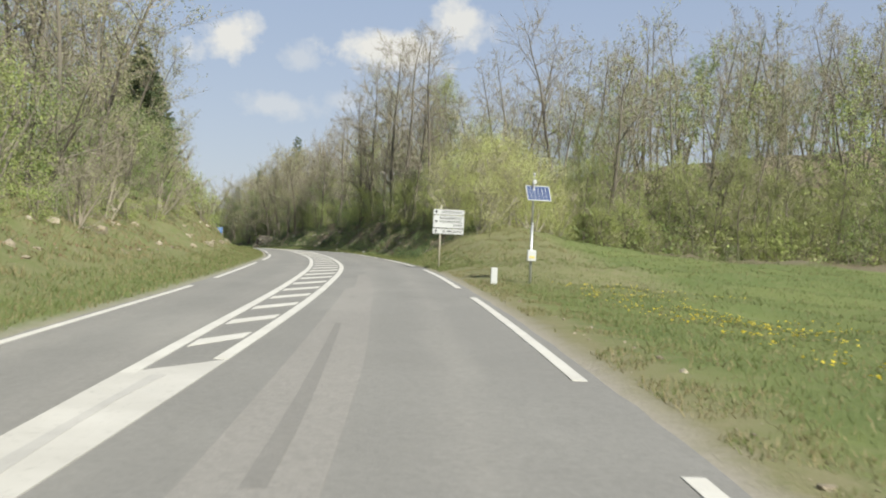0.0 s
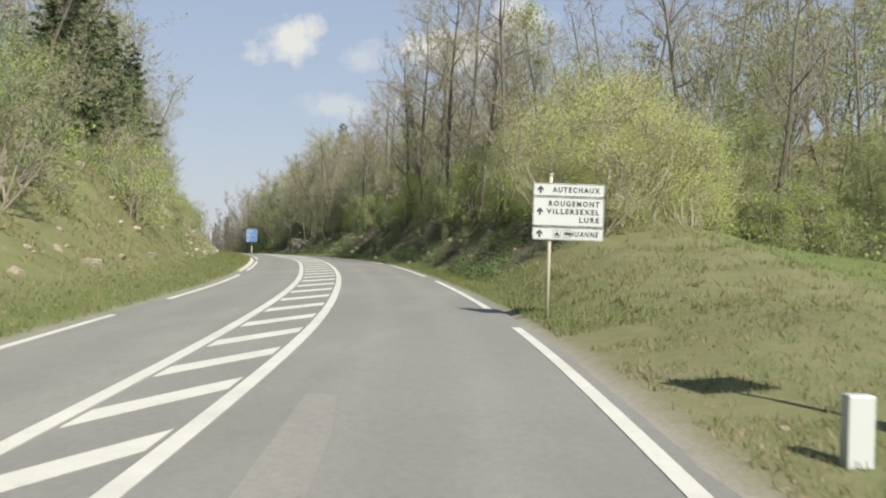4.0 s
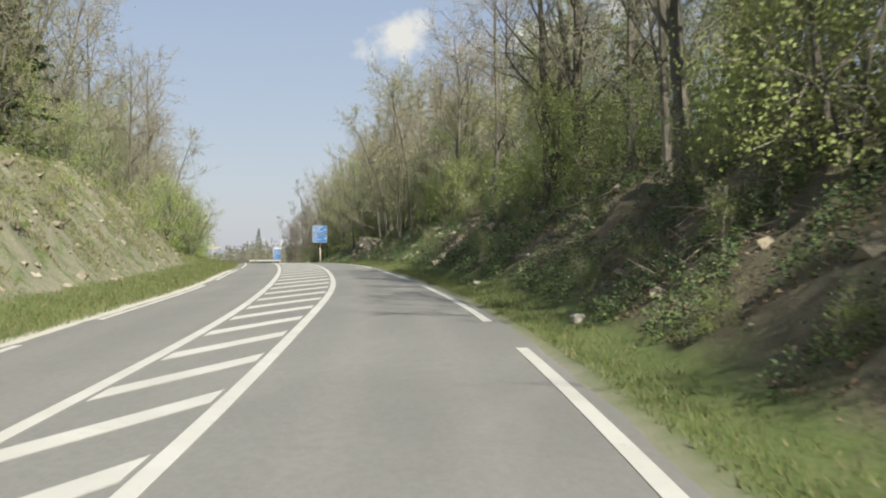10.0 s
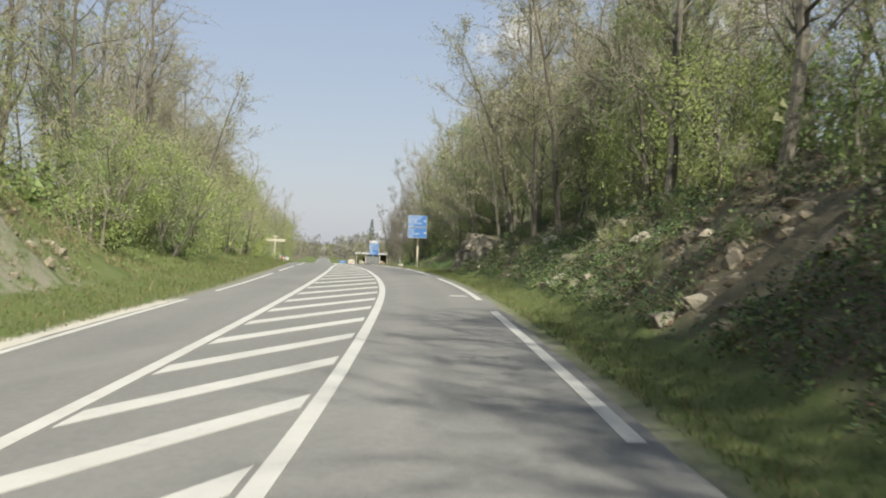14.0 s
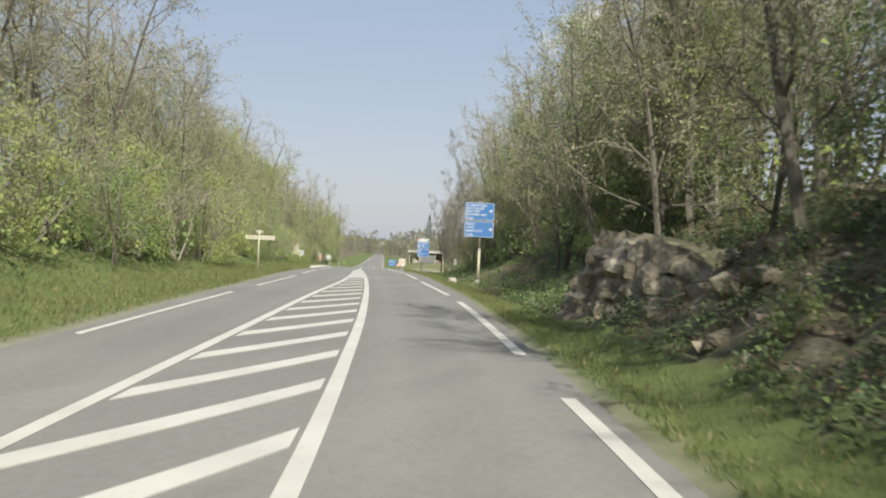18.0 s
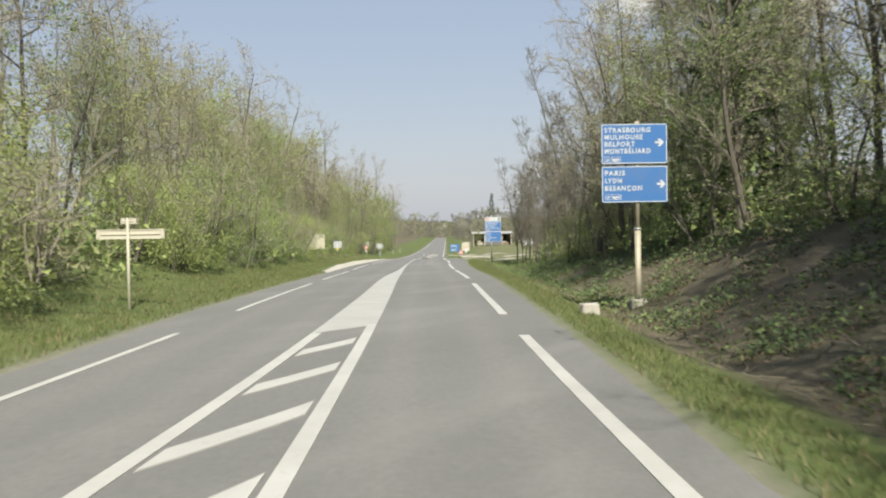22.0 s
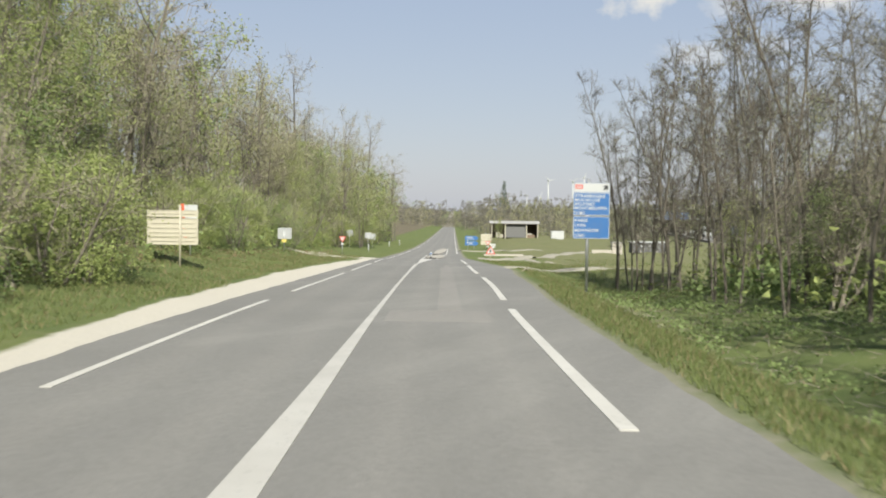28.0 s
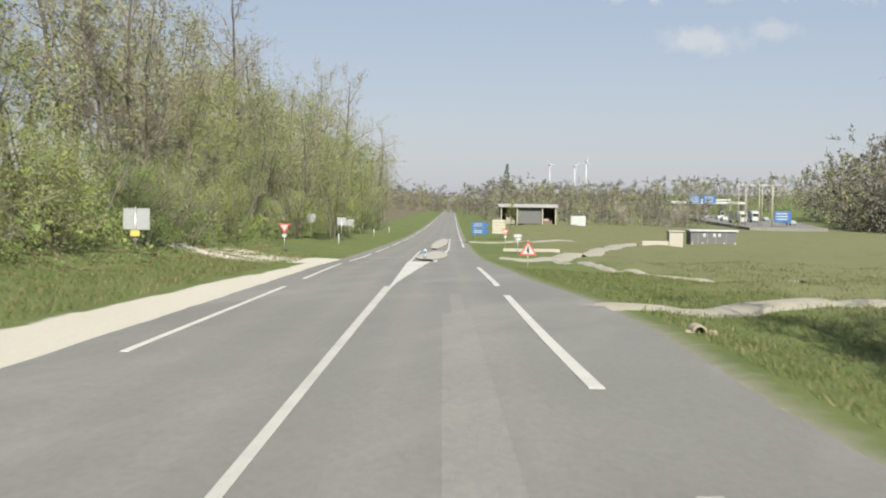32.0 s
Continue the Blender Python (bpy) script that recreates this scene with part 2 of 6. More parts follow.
M_BARK = make_bark("grey_bark", (0.13, 0.115, 0.093), (0.075, 0.065, 0.052))
M_BARK_PALE = make_bark("pale_bark", (0.3, 0.275, 0.23), (0.2, 0.18, 0.15))
M_TWIG = make_bark("twig_bark", (0.26, 0.23, 0.18), (0.185, 0.162, 0.128))

M_FARTWIG = make_bark("distant_twigs", (0.135, 0.125, 0.105), (0.095, 0.09, 0.072))


def make_plain(name, base, rough=0.5, metal=0.0, dirt=0.25, scale=3.0):
    m = Mat(name, rough, metal, 0.4)
    d = m.ramp(m.noise(scale, 6, 0.65), 0.45, 0.75)
    m.colour(m.mix(m.calc("MULTIPLY", d, dirt), base, tuple(v * 0.6 + 0.04 for v in base)))
    m.put(m.p.inputs["Roughness"], m.calc("ADD", m.calc("MULTIPLY", d, 0.15), rough))
    return m.m


M_WHITE = make_plain("sign_white", (0.37, 0.38, 0.375), 0.4, 0, 0.12)
M_BLUE = make_plain("sign_blue", (0.035, 0.11, 0.27), 0.35, 0, 0.5, 1.4)
M_BLACK = make_plain("sign_black", (0.02, 0.02, 0.022), 0.5, 0, 0.1)
M_RED = make_plain("sign_red", (0.42, 0.07, 0.055), 0.45, 0, 0.2)
M_ORANGE = make_plain("sign_orange_red", (0.62, 0.09, 0.03), 0.5, 0, 0.15)
M_YELLOW = make_plain("plate_yellow", (0.48, 0.38, 0.1), 0.5, 0, 0.2)
M_STEEL = make_plain("galvanised_steel", (0.42, 0.43, 0.43), 0.42, 0.75, 0.4, 6)
M_CREAM = make_plain("cream_painted_metal", (0.37, 0.345, 0.27), 0.5, 0, 0.3, 4)
M_RUSTY = make_plain("stained_steel", (0.36, 0.32, 0.24), 0.6, 0.3, 0.7, 5)
M_CONCRETE = make_plain("concrete", (0.34, 0.315, 0.27), 0.9, 0, 0.6, 5)
M_SOLAR = make_plain("solar_cell", (0.05, 0.07, 0.14), 0.18, 0.1, 0.2)
M_GREY = make_plain("grey_sheet", (0.3, 0.31, 0.31), 0.55, 0.2, 0.3)
M_ROOF = make_plain("grey_roof_sheet", (0.32, 0.31, 0.29), 0.7, 0.1, 0.4, 1)
M_WOOD = make_plain("weathered_timber", (0.14, 0.1, 0.07), 0.85, 0, 0.6, 2)
# near-black for window glass and for the painted shade in the culvert
M_DARK = make_plain("black_glazing_and_pipe_shade", (0.015, 0.015, 0.016), 0.8)
M_RUBBER = make_plain("tyre_rubber", (0.025, 0.025, 0.025), 0.85)


def make_rock():
    m = Mat("limestone_rock", 0.92, 0, 0.2)
    f, g = m.noise(0.9, 7, 0.65), m.noise(7, 6, 0.7)
    c = m.mix(m.ramp(f, 0.4, 0.62), (0.31, 0.265, 0.19), (0.165, 0.14, 0.105))
    c = m.mix(m.ramp(m.noise(0.5, 3), 0.5, 0.68), c, (0.42, 0.38, 0.3))
    c = m.mix(m.calc("MULTIPLY", m.ramp(g, 0.56, 0.72), 0.7), c, (0.13, 0.125, 0.035))
    m.colour(c).bump(m.calc("ADD", f, g), 0.9, 0.12)
    return m.m


M_ROCK = make_rock()


# ------------------------------------------------------------------ mesh helpers
def mesh_from(name, verts, faces, mats, index=None, smooth=False):
    me = bpy.data.meshes.new(name)
    me.from_pydata([tuple(v) for v in verts], [], faces)
    for m in mats:
        me.materials.append(m)
    if index is not None:
        me.polygons.foreach_set("material_index", np.asarray(index, dtype=np.int32))
    if smooth:
        me.polygons.foreach_set("use_smooth", np.ones(len(me.polygons), dtype=bool))
    me.update()
    return me


def part(name, bm, material, parent, label=""):
    """Link a bmesh (or a mesh) as one mesh object under a thing or a part."""
    if isinstance(bm, bmesh.types.BMesh):
        me = bpy.data.meshes.new(name)
        bm.to_mesh(me)
        bm.free()
    else:
        me = bm
    if material is not None and not me.materials:
        me.materials.append(material)
    ob = new(name, me)
    ob.parent = parent
    if label:
        ob["label"] = label
    return ob


def box(sx, sy, sz, at=(0, 0, 0), bevel=0.0, bm=None, turn=None):
    """A box with its middle at `at`, its edges bevelled."""
    b = bmesh.new()
    bmesh.ops.create_cube(b, size=1.0, matrix=Matrix.Diagonal((sx, sy, sz, 1)))
    if bevel:
        bmesh.ops.bevel(b, geom=b.edges[:], offset=bevel, segments=2, affect="EDGES", profile=0.5)
    m = Matrix.Translation(at) @ (turn or Matrix.Identity(4))
    bmesh.ops.transform(b, matrix=m, verts=b.verts[:])
    return join(bm, b)


def join(bm, b):
    if bm is None:
        return b
    me = bpy.data.meshes.new("tmp")
    b.to_mesh(me)
    b.free()
    bm.from_mesh(me)
    bpy.data.meshes.remove(me)
    return bm


def tube(r, h, at=(0, 0, 0), sides=14, bm=None, r2=None, axis="Z", bevel=0.0):
    """A round bar from `at`, along the axis."""
    b = bmesh.new()
    bmesh.ops.create_cone(b, cap_ends=True, segments=sides, radius1=r, radius2=r if r2 is None else r2, depth=h)
    if bevel:
        rim = [e for e in b.edges if abs(e.verts[0].co.z - e.verts[1].co.z) < 1e-6]
        bmesh.ops.bevel(b, geom=rim, offset=bevel, segments=2, affect="EDGES")
    bmesh.ops.translate(b, vec=(0, 0, h / 2), verts=b.verts[:])
    turn = {"Z": Matrix.Identity(4), "X": Matrix.Rotation(radians(90), 4, "Y"), "Y": Matrix.Rotation(radians(-90), 4, "X")}[axis]
    bmesh.ops.transform(b, matrix=Matrix.Translation(at) @ turn, verts=b.verts[:])
    for f in b.faces:
        f.smooth = len(f.verts) == 4
    return join(bm, b)


def rounded_plate(w, h, thick, r, at=(0, 0, 0), seg=5):
    """A plate with rounded corners, standing in the xz plane, its front at y = at.y."""
    b = bmesh.new()
    loop = []
    for cx, cz, a0 in ((w / 2 - r, h / 2 - r, 0), (-w / 2 + r, h / 2 - r, 90), (-w / 2 + r, -h / 2 + r, 180), (w / 2 - r, -h / 2 + r, 270)):
        for i in range(seg + 1):
            a = radians(a0 + 90 * i / seg)
            loop.append((cx + r * math.cos(a), cz + r * math.sin(a)))
    front = [b.verts.new((at[0] + x, at[1], at[2] + z)) for x, z in loop]
    back = [b.verts.new((at[0] + x, at[1] + thick, at[2] + z)) for x, z in loop]
    b.faces.new(front)
    b.faces.new(back[::-1])
    n = len(loop)
    for i in range(n):
        b.faces.new((front[(i + 1) % n], front[i], back[i], back[(i + 1) % n]))
    bmesh.ops.recalc_face_normals(b, faces=b.faces[:])
    return b


def ring_plate(w, h, r, t, thick, at):
    """A rounded rim, t wide, lying on a plate's front."""
    b = bmesh.new()
    rows = []
    for ins, rr in ((0, r), (t, max(r - t, 0.004))):
        loop = []
        ww, hh = w - 2 * ins, h - 2 * ins
        for cx, cz, a0 in ((ww / 2 - rr, hh / 2 - rr, 0), (-ww / 2 + rr, hh / 2 - rr, 90), (-ww / 2 + rr, -hh / 2 + rr, 180), (ww / 2 - rr, -hh / 2 + rr, 270)):
            for i in range(6):
                a = radians(a0 + 18 * i)
                loop.append((cx + rr * math.cos(a), cz + rr * math.sin(a)))
        rows.append([b.verts.new((at[0] + x, at[1], at[2] + z)) for x, z in loop])
    n = len(rows[0])
    for i in range(n):
        b.faces.new((rows[0][i], rows[0][(i + 1) % n], rows[1][(i + 1) % n], rows[1][i]))
    ext = bmesh.ops.extrude_face_region(b, geom=b.faces[:])
    bmesh.ops.translate(b, vec=(0, thick, 0), verts=[v for v in ext["geom"] if isinstance(v, bmesh.types.BMVert)])
    bmesh.ops.recalc_face_normals(b, faces=b.faces[:])
    return b


def flat_shape(points, y, thick=0.004):
    """A thin plate from an outline in the xz plane."""
    b = bmesh.new()
    b.faces.new([b.verts.new((x, y, z)) for x, z in points])
    ext = bmesh.ops.extrude_face_region(b, geom=b.faces[:])
    bmesh.ops.translate(b, vec=(0, thick, 0), verts=[v for v in ext["geom"] if isinstance(v, bmesh.types.BMVert)])
    bmesh.ops.recalc_face_normals(b, faces=b.faces[:])
    return b


def arrow(cx, cz, size, turn, y):
    """A signpost arrow."""
    s = size
    pts = [(-.13, -.5), (.13, -.5), (.13, .05), (.42, -.2), (.42, .1), (0, .5), (-.42, .1), (-.42, -.2), (-.13, .05)]
    a = radians(turn)
    return flat_shape([(cx + s * (x * math.cos(a) - z * math.sin(a)), cz + s * (x * math.sin(a) + z * math.cos(a))) for x, z in pts], y)


def words(text, x, z, height, y, width=None, slant=0.0, right=False, space=1.0):
    """Lettering as a mesh in the xz plane that is read from -y."""
    cu = bpy.data.curves.new("words", "FONT")
    cu.body, cu.size, cu.extrude, cu.shear, cu.offset, cu.space_character = text, height / 0.69, 0.002, slant, 0.006, space
    cu.resolution_u = 3
    ob = bpy.data.objects.new("words", cu)
    scene.collection.objects.link(ob)
    bpy.context.view_layer.update()
    me = bpy.data.meshes.new_from_object(ob.evaluated_get(bpy.context.evaluated_depsgraph_get()))
    bpy.data.objects.remove(ob)
    co = np.zeros(len(me.vertices) * 3)
    me.vertices.foreach_get("co", co)
    co = co.reshape(-1, 3)
    x0, x1 = co[:, 0].min(), co[:, 0].max()
    k = (width / (x1 - x0)) if width else 1.0
    px = (co[:, 0] - x0) * k + x - (((x1 - x0) * k) if right else 0)
    out = np.stack([px, y - co[:, 2], co[:, 1] + z], 1)
    me.vertices.foreach_set("co", out.ravel())
    me.materials.clear()
    me.update()
    return me


# ------------------------------------------------------------------ the lie of the road
# along the road (m), x, y and height of the driver's line
GUIDE = [
    (-20, 0.25, -20.00, -1.203),
    (0, -0.00, -0.00, -0.753),
    (20, -0.49, 19.99, -0.052),
    (40, -1.48, 39.97, 0.482),
    (60, -3.04, 59.91, 1.013),
    (80, -5.23, 79.78, 1.451),
    (100, -8.36, 99.54, 1.826),
    (120, -12.47, 119.11, 2.206),
    (140, -17.39, 138.49, 2.423),
    (160, -22.87, 157.72, 2.617),
    (180, -28.89, 176.79, 2.720),
    (200, -35.42, 195.70, 2.733),
    (220, -42.46, 214.42, 2.554),
    (240, -49.81, 233.02, 2.290),
    (260, -57.36, 251.54, 2.007),
    (280, -64.92, 270.05, 1.602),
    (300, -72.37, 288.61, 1.093),
    (320, -79.69, 307.23, 0.642),
    (340, -86.94, 325.86, 0.159),
    (360, -94.20, 344.50, -0.367),
    (380, -101.46, 363.14, -0.970),
    (400, -108.71, 381.78, -1.630),
    (420, -115.97, 400.41, -2.350),
]
HEIGHTS = [(420, -2.3), (460, -3.4), (520, -4.7), (600, -6.0), (700, -7.2), (800, -8.2), (1000, -10.2), (1300, -13), (1600, -14), (2000, -12), (3000, -10), (6000, -6)]
_g = np.array(GUIDE)


def cubic(xs, ys, x):
    """A smooth curve through evenly spaced knots."""
    xs, ys = np.asarray(xs, float), np.asarray(ys, float)
    m = np.gradient(ys, xs)
    i = np.clip(np.searchsorted(xs, x) - 1, 0, len(xs) - 2)
    h = xs[i + 1] - xs[i]
    t = (x - xs[i]) / h
    return ((2 * t**3 - 3 * t**2 + 1) * ys[i] + (t**3 - 2 * t**2 + t) * h * m[i]
            + (-2 * t**3 + 3 * t**2) * ys[i + 1] + (t**3 - t**2) * h * m[i + 1])


_S = np.arange(-20, 420.01, 0.5)
_X, _Y = cubic(_g[:, 0], _g[:, 1], _S), cubic(_g[:, 0], _g[:, 2], _S)
_TX, _TY = np.gradient(_X, _S), np.gradient(_Y, _S)
_n = np.hypot(_TX, _TY)
_TX, _TY = _TX / _n, _TY / _n
_HS = np.concatenate([[-420], _S, [h[0] for h in HEIGHTS[1:]]])
_HZ = np.concatenate([[_g[0, 3] - 6], cubic(_g[:, 0], _g[:, 3], _S), [h[1] for h in HEIGHTS[1:]]])


def road_z(s):
    return np.interp(s, _HS, _HZ)


def places(s, u, h):
    """World points: s along the road, u to the right of the driver's line, h over the road (arrays)."""
    s, u = np.asarray(s, float), np.asarray(u, float)
    c = np.clip(s, -20, 420)
    tx, ty = np.interp(c, _S, _TX), np.interp(c, _S, _TY)
    u = u + .009 * np.maximum(s - 420, 0)          # past the junction the road bears a little to the right
    return np.stack([np.interp(c, _S, _X) + (s - c) * tx + u * ty, np.interp(c, _S, _Y) + (s - c) * ty - u * tx, road_z(s) + h], -1)


def place(s, u, h=0.0):
    return Vector(places(s, u, h))


def turn_z(s):
    c = min(max(s, -20), 420)
    return math.degrees(math.atan2(-np.interp(c, _S, _TX), np.interp(c, _S, _TY)))


# where the painted lines run, every 20 m from 0 to 400
LINE_R = [2.73, 2.35, 2.29, 2.31, 2.04, 2.06, 2.22, 2.23, 2.12, 2.23, 1.97, 2.07, 1.94, 2.07, 2.30, 2.21, 2.13, 2.25, 2.02, 2.02, 1.94]
LINE_C2 = [-3.20, -2.78, -2.54, -2.25, -2.42, -2.36, -2.05, -1.48, -1.22, -1.02, -1.24, -1.36, -1.37, -1.32, -1.38, -1.47, -1.63, -1.75, -1.83, -1.96, -2.08]
LINE_C1 = [-3.58, -3.81, -3.92, -3.89, -4.10, -4.27, -4.03, -4.07, -4.08, -4.00, -3.75, -3.38, -2.66, -2.19, -2.04, -1.74, -1.69, -1.75, -1.77, -1.78, -1.81]
LINE_L = [-6.24, -6.44, -6.72, -6.88, -6.87, -7.04, -6.94, -6.75, -6.82, -6.54, -6.40, -6.21, -5.79, -5.42, -5.20, -5.26, -5.36, -5.23, -5.21, -5.39, -5.77]
_K, _F = np.arange(0, 401, 20.0), np.arange(0, 400.1, 1.0)
LINE_R, LINE_C2, LINE_C1, LINE_L = (cubic(_K, r, _F) for r in (LINE_R, LINE_C2, LINE_C1, LINE_L))


def line(row, s):
    return np.interp(s, _F, row)


def edge_right(s):
    return line(LINE_R, s) + np.interp(s, [-50, 180, 215, 245, 290, 330, 352, 362, 372, 385, 430, 500], [.35, .3, .45, 1.0, 1.3, 1.55, 2.0, 2.5, 2.4, 1.6, .6, .4])


def edge_left(s):
    return line(LINE_L, s) - np.interp(s, [-50, 170, 200, 250, 280, 330, 500], [.2, .2, .4, 1.25, 1.2, 1.25, .5])


def vnoise(x, y, seed=0):
    """Smooth noise from -1 to 1 over a plane (arrays)."""
    x, y = np.asarray(x, float) + seed * 17.3, np.asarray(y, float) - seed * 9.1
    xi, yi = np.floor(x), np.floor(y)
    fx, fy = x - xi, y - yi
    fx, fy = fx * fx * (3 - 2 * fx), fy * fy * (3 - 2 * fy)

    def rnd(a, b):
        v = np.sin(a * 127.1 + b * 311.7 + seed * 74.7) * 43758.5453
        return v - np.floor(v)

    a = rnd(xi, yi) * (1 - fx) + rnd(xi + 1, yi) * fx
    b = rnd(xi, yi + 1) * (1 - fx) + rnd(xi + 1, yi + 1) * fx
    return 2 * (a * (1 - fy) + b * fy) - 1
# ------------------------------------------------------------------ ground
# cross-sections: metres from the asphalt's edge, and height over the road
RIGHT = [
    (-400, [(0, 0), (1.2, -.05), (4, -.15), (12, -.5), (25, -.6), (45, .6), (70, 4), (120, 14), (300, 30)]),
    (42, [(0, 0), (1.2, -.03), (4, -.05), (12, -.35), (25, -.8), (36, -.6), (60, 0), (120, 8), (300, 28)]),
    (60, [(0, 0), (1.0, .1), (2.5, .4), (6, .8), (12, .55), (22, .1), (32, -.2), (60, .3), (120, 8), (300, 28)]),
    (74, [(0, 0), (1.0, .05), (2.2, .7), (4.5, 1.7), (8, 2.2), (12, 1.6), (20, .8), (40, .4), (60, .8), (120, 8), (300, 28)]),
    (92, [(0, 0), (1.3, 0), (2.2, .4), (5, 2.6), (8, 3.6), (11, 3.0), (16, 1.7), (20, 1.35), (40, .8), (60, 1), (120, 8), (300, 28)]),
    (103, [(0, 0), (1.3, 0), (2.2, .4), (5, 2.9), (8, 4.2), (12, 3.4), (17, 1.9), (20, 1.5), (40, .9), (60, 1.2), (120, 9), (300, 28)]),
    (118, [(0, 0), (1.3, 0), (2.1, .4), (5, 3.1), (8, 4.8), (20, 6.2), (40, 6), (60, 7), (120, 14), (300, 30)]),
    (130, [(0, 0), (1.0, .02), (1.7, .4), (4.5, 3.2), (8, 5), (20, 8), (40, 12), (120, 24), (300, 30)]),
    (190, [(0, 0), (1.1, .02), (1.8, .45), (4.3, 2.4), (8, 4), (20, 7), (40, 11), (120, 22), (300, 28)]),
    (222, [(0, 0), (1.6, -.05), (2.8, -.1), (5, 1.2), (8, 3), (20, 6), (40, 9), (120, 20), (300, 26)]),
    (250, [(0, 0), (1.4, -.1), (2.8, -.5), (4.5, .2), (8, 2.2), (20, 5), (40, 7.5), (120, 16), (300, 22)]),
    (300, [(0, 0), (1.4, -.1), (3.2, -.7), (5.5, .0), (9, 1.2), (20, 2.5), (40, 3), (120, 8), (300, 14)]),
    (330, [(0, 0), (1.5, -.1), (3.4, -.6), (5.5, -.5), (9, .1), (20, .2), (40, -.2), (120, -.5), (300, 4)]),
    (352, [(0, 0), (1.5, -.1), (3.5, -.9), (6, -1.0), (10, -.6), (20, -.7), (40, -.9), (120, -1.2), (300, 4)]),
    (380, [(0, 0), (1.0, -.05), (3, -.15), (6, -.2), (10, -.3), (20, -.4), (40, -.7), (120, -1.5), (300, 6)]),
    (480, [(0, 0), (1.0, -.05), (3, -.1), (6, -.1), (10, -.1), (20, -.1), (40, -.5), (120, -2.5), (300, 6)]),
    (600, [(0, 0), (1.0, 0), (3, .1), (6, .6), (10, 1.2), (20, 1.5), (40, .5), (120, -1.0), (300, 10)]),
    (1000, [(0, 0), (1.0, 0), (3, .2), (6, .4), (10, .6), (20, 1), (40, 2), (120, 3), (300, 14)]),
]
LEFT = [
    (-400, [(0, 0), (2, .15), (5, .8), (9, 2.6), (14, 4.4), (30, 9), (60, 15), (120, 24), (300, 34)]),
    (60, [(0, 0), (2, .12), (4.5, .7), (8, 2.6), (12, 4.2), (30, 8.5), (60, 14), (120, 22), (300, 34)]),
    (105, [(0, 0), (1.8, .1), (3.2, .5), (7.2, 4.6), (10, 5.8), (30, 9), (60, 14), (120, 22), (300, 34)]),
    (160, [(0, 0), (1.8, .1), (3.2, .4), (7.8, 5.2), (10.5, 6.4), (30, 10), (60, 14), (120, 22), (300, 32)]),
    (182, [(0, 0), (2.2, .2), (4.5, .6), (8, 2.6), (12, 3.8), (30, 7), (60, 12), (120, 20), (300, 30)]),
    (215, [(0, 0), (2.2, .1), (4.2, .5), (7, 1.7), (12, 2.6), (30, 5.5), (60, 10), (120, 19), (300, 28)]),
    (330, [(0, 0), (2.5, .1), (4.5, .3), (8, 1.2), (13, 2.0), (30, 5), (60, 10), (120, 19), (300, 28)]),
    (400, [(0, 0), (2.5, .05), (4.5, .2), (8, .7), (13, 1.4), (30, 4), (60, 9), (120, 17), (300, 26)]),
    (600, [(0, 0), (2.5, 0), (4.5, .2), (8, .6), (13, 1), (30, 3), (60, 7), (120, 14), (300, 22)]),
    (1000, [(0, 0), (2.5, 0), (4.5, .2), (8, .6), (13, 1), (30, 2), (60, 4), (120, 8), (300, 16)]),
]


def section(table, s, d):
    """Height of the ground at distance d (arrays), blended between the cross-sections."""
    out = np.zeros(np.broadcast(s, d).shape)
    ss = [r[0] for r in table]
    s = np.broadcast_to(s, out.shape)
    d = np.broadcast_to(d, out.shape)
    idx = np.clip(np.searchsorted(ss, s) - 1, 0, len(ss) - 2)
    for i in range(len(ss) - 1):
        m = idx == i
        if not m.any():
            continue
        f = np.clip((s[m] - ss[i]) / (ss[i + 1] - ss[i]), 0, 1)
        f = f * f * (3 - 2 * f)
        a, b = (np.interp(d[m], [p[0] for p in table[k][1]], [p[1] for p in table[k][1]]) for k in (i, i + 1))
        out[m] = a * (1 - f) + b * f
    return out


def ground_hs(s, u):
    """Height of the ground over the road level (arrays)."""
    s, u = np.atleast_1d(np.asarray(s, float)), np.atleast_1d(np.asarray(u, float))
    er, el = edge_right(s), edge_left(s)
    d = np.where(u > er, u - er, el - u)
    h = np.where(u > er, section(RIGHT, s, np.maximum(d, 0)), section(LEFT, s, np.maximum(d, 0)))
    p = places(s, u, 0)
    amp = np.clip(d / 8, 0, 1) * 0.32
    h = h + amp * vnoise(p[..., 0] * .16, p[..., 1] * .16, 1) + amp * .6 * vnoise(p[..., 0] * .55, p[..., 1] * .55, 2)
    h = h + np.where(h > .4, .16, .02) * vnoise(p[..., 0] * 1.6, p[..., 1] * 1.6, 3) * np.clip(d, 0, 1)
    cut = (u < el) * np.clip((s - 90) / 10, 0, 1) * np.clip((176 - s) / 8, 0, 1) * np.clip((d - 2.8) / 2, 0, 1)
    h = h + cut * (.5 * np.abs(vnoise(s * .55, d * .2, 7)) + .22 * vnoise(s * 1.7, d * .8, 8))
    rough = (u > er) * np.clip((s - 84) / 14, 0, 1) * np.clip((232 - s) / 12, 0, 1) * np.clip((d - 1.7) / 1.5, 0, 1)
    h = h + rough * (.42 * np.abs(vnoise(s * .5, d * .55, 17)) + .26 * vnoise(s * 1.3, d * 1.2, 18) + .12 * vnoise(s * 2.6, d * 2.2, 19) - .12)
    return np.where(d < 0, -0.12, h - .06 * (1 - np.clip(d / .7, 0, 1)))


def ground_h(s, u):
    return float(ground_hs(s, u)[0])


def on_ground(s, u):
    return place(s, u, ground_h(s, u))


def ease(a, b, x):
    return np.clip((x - a) / (b - a), 0, 1)


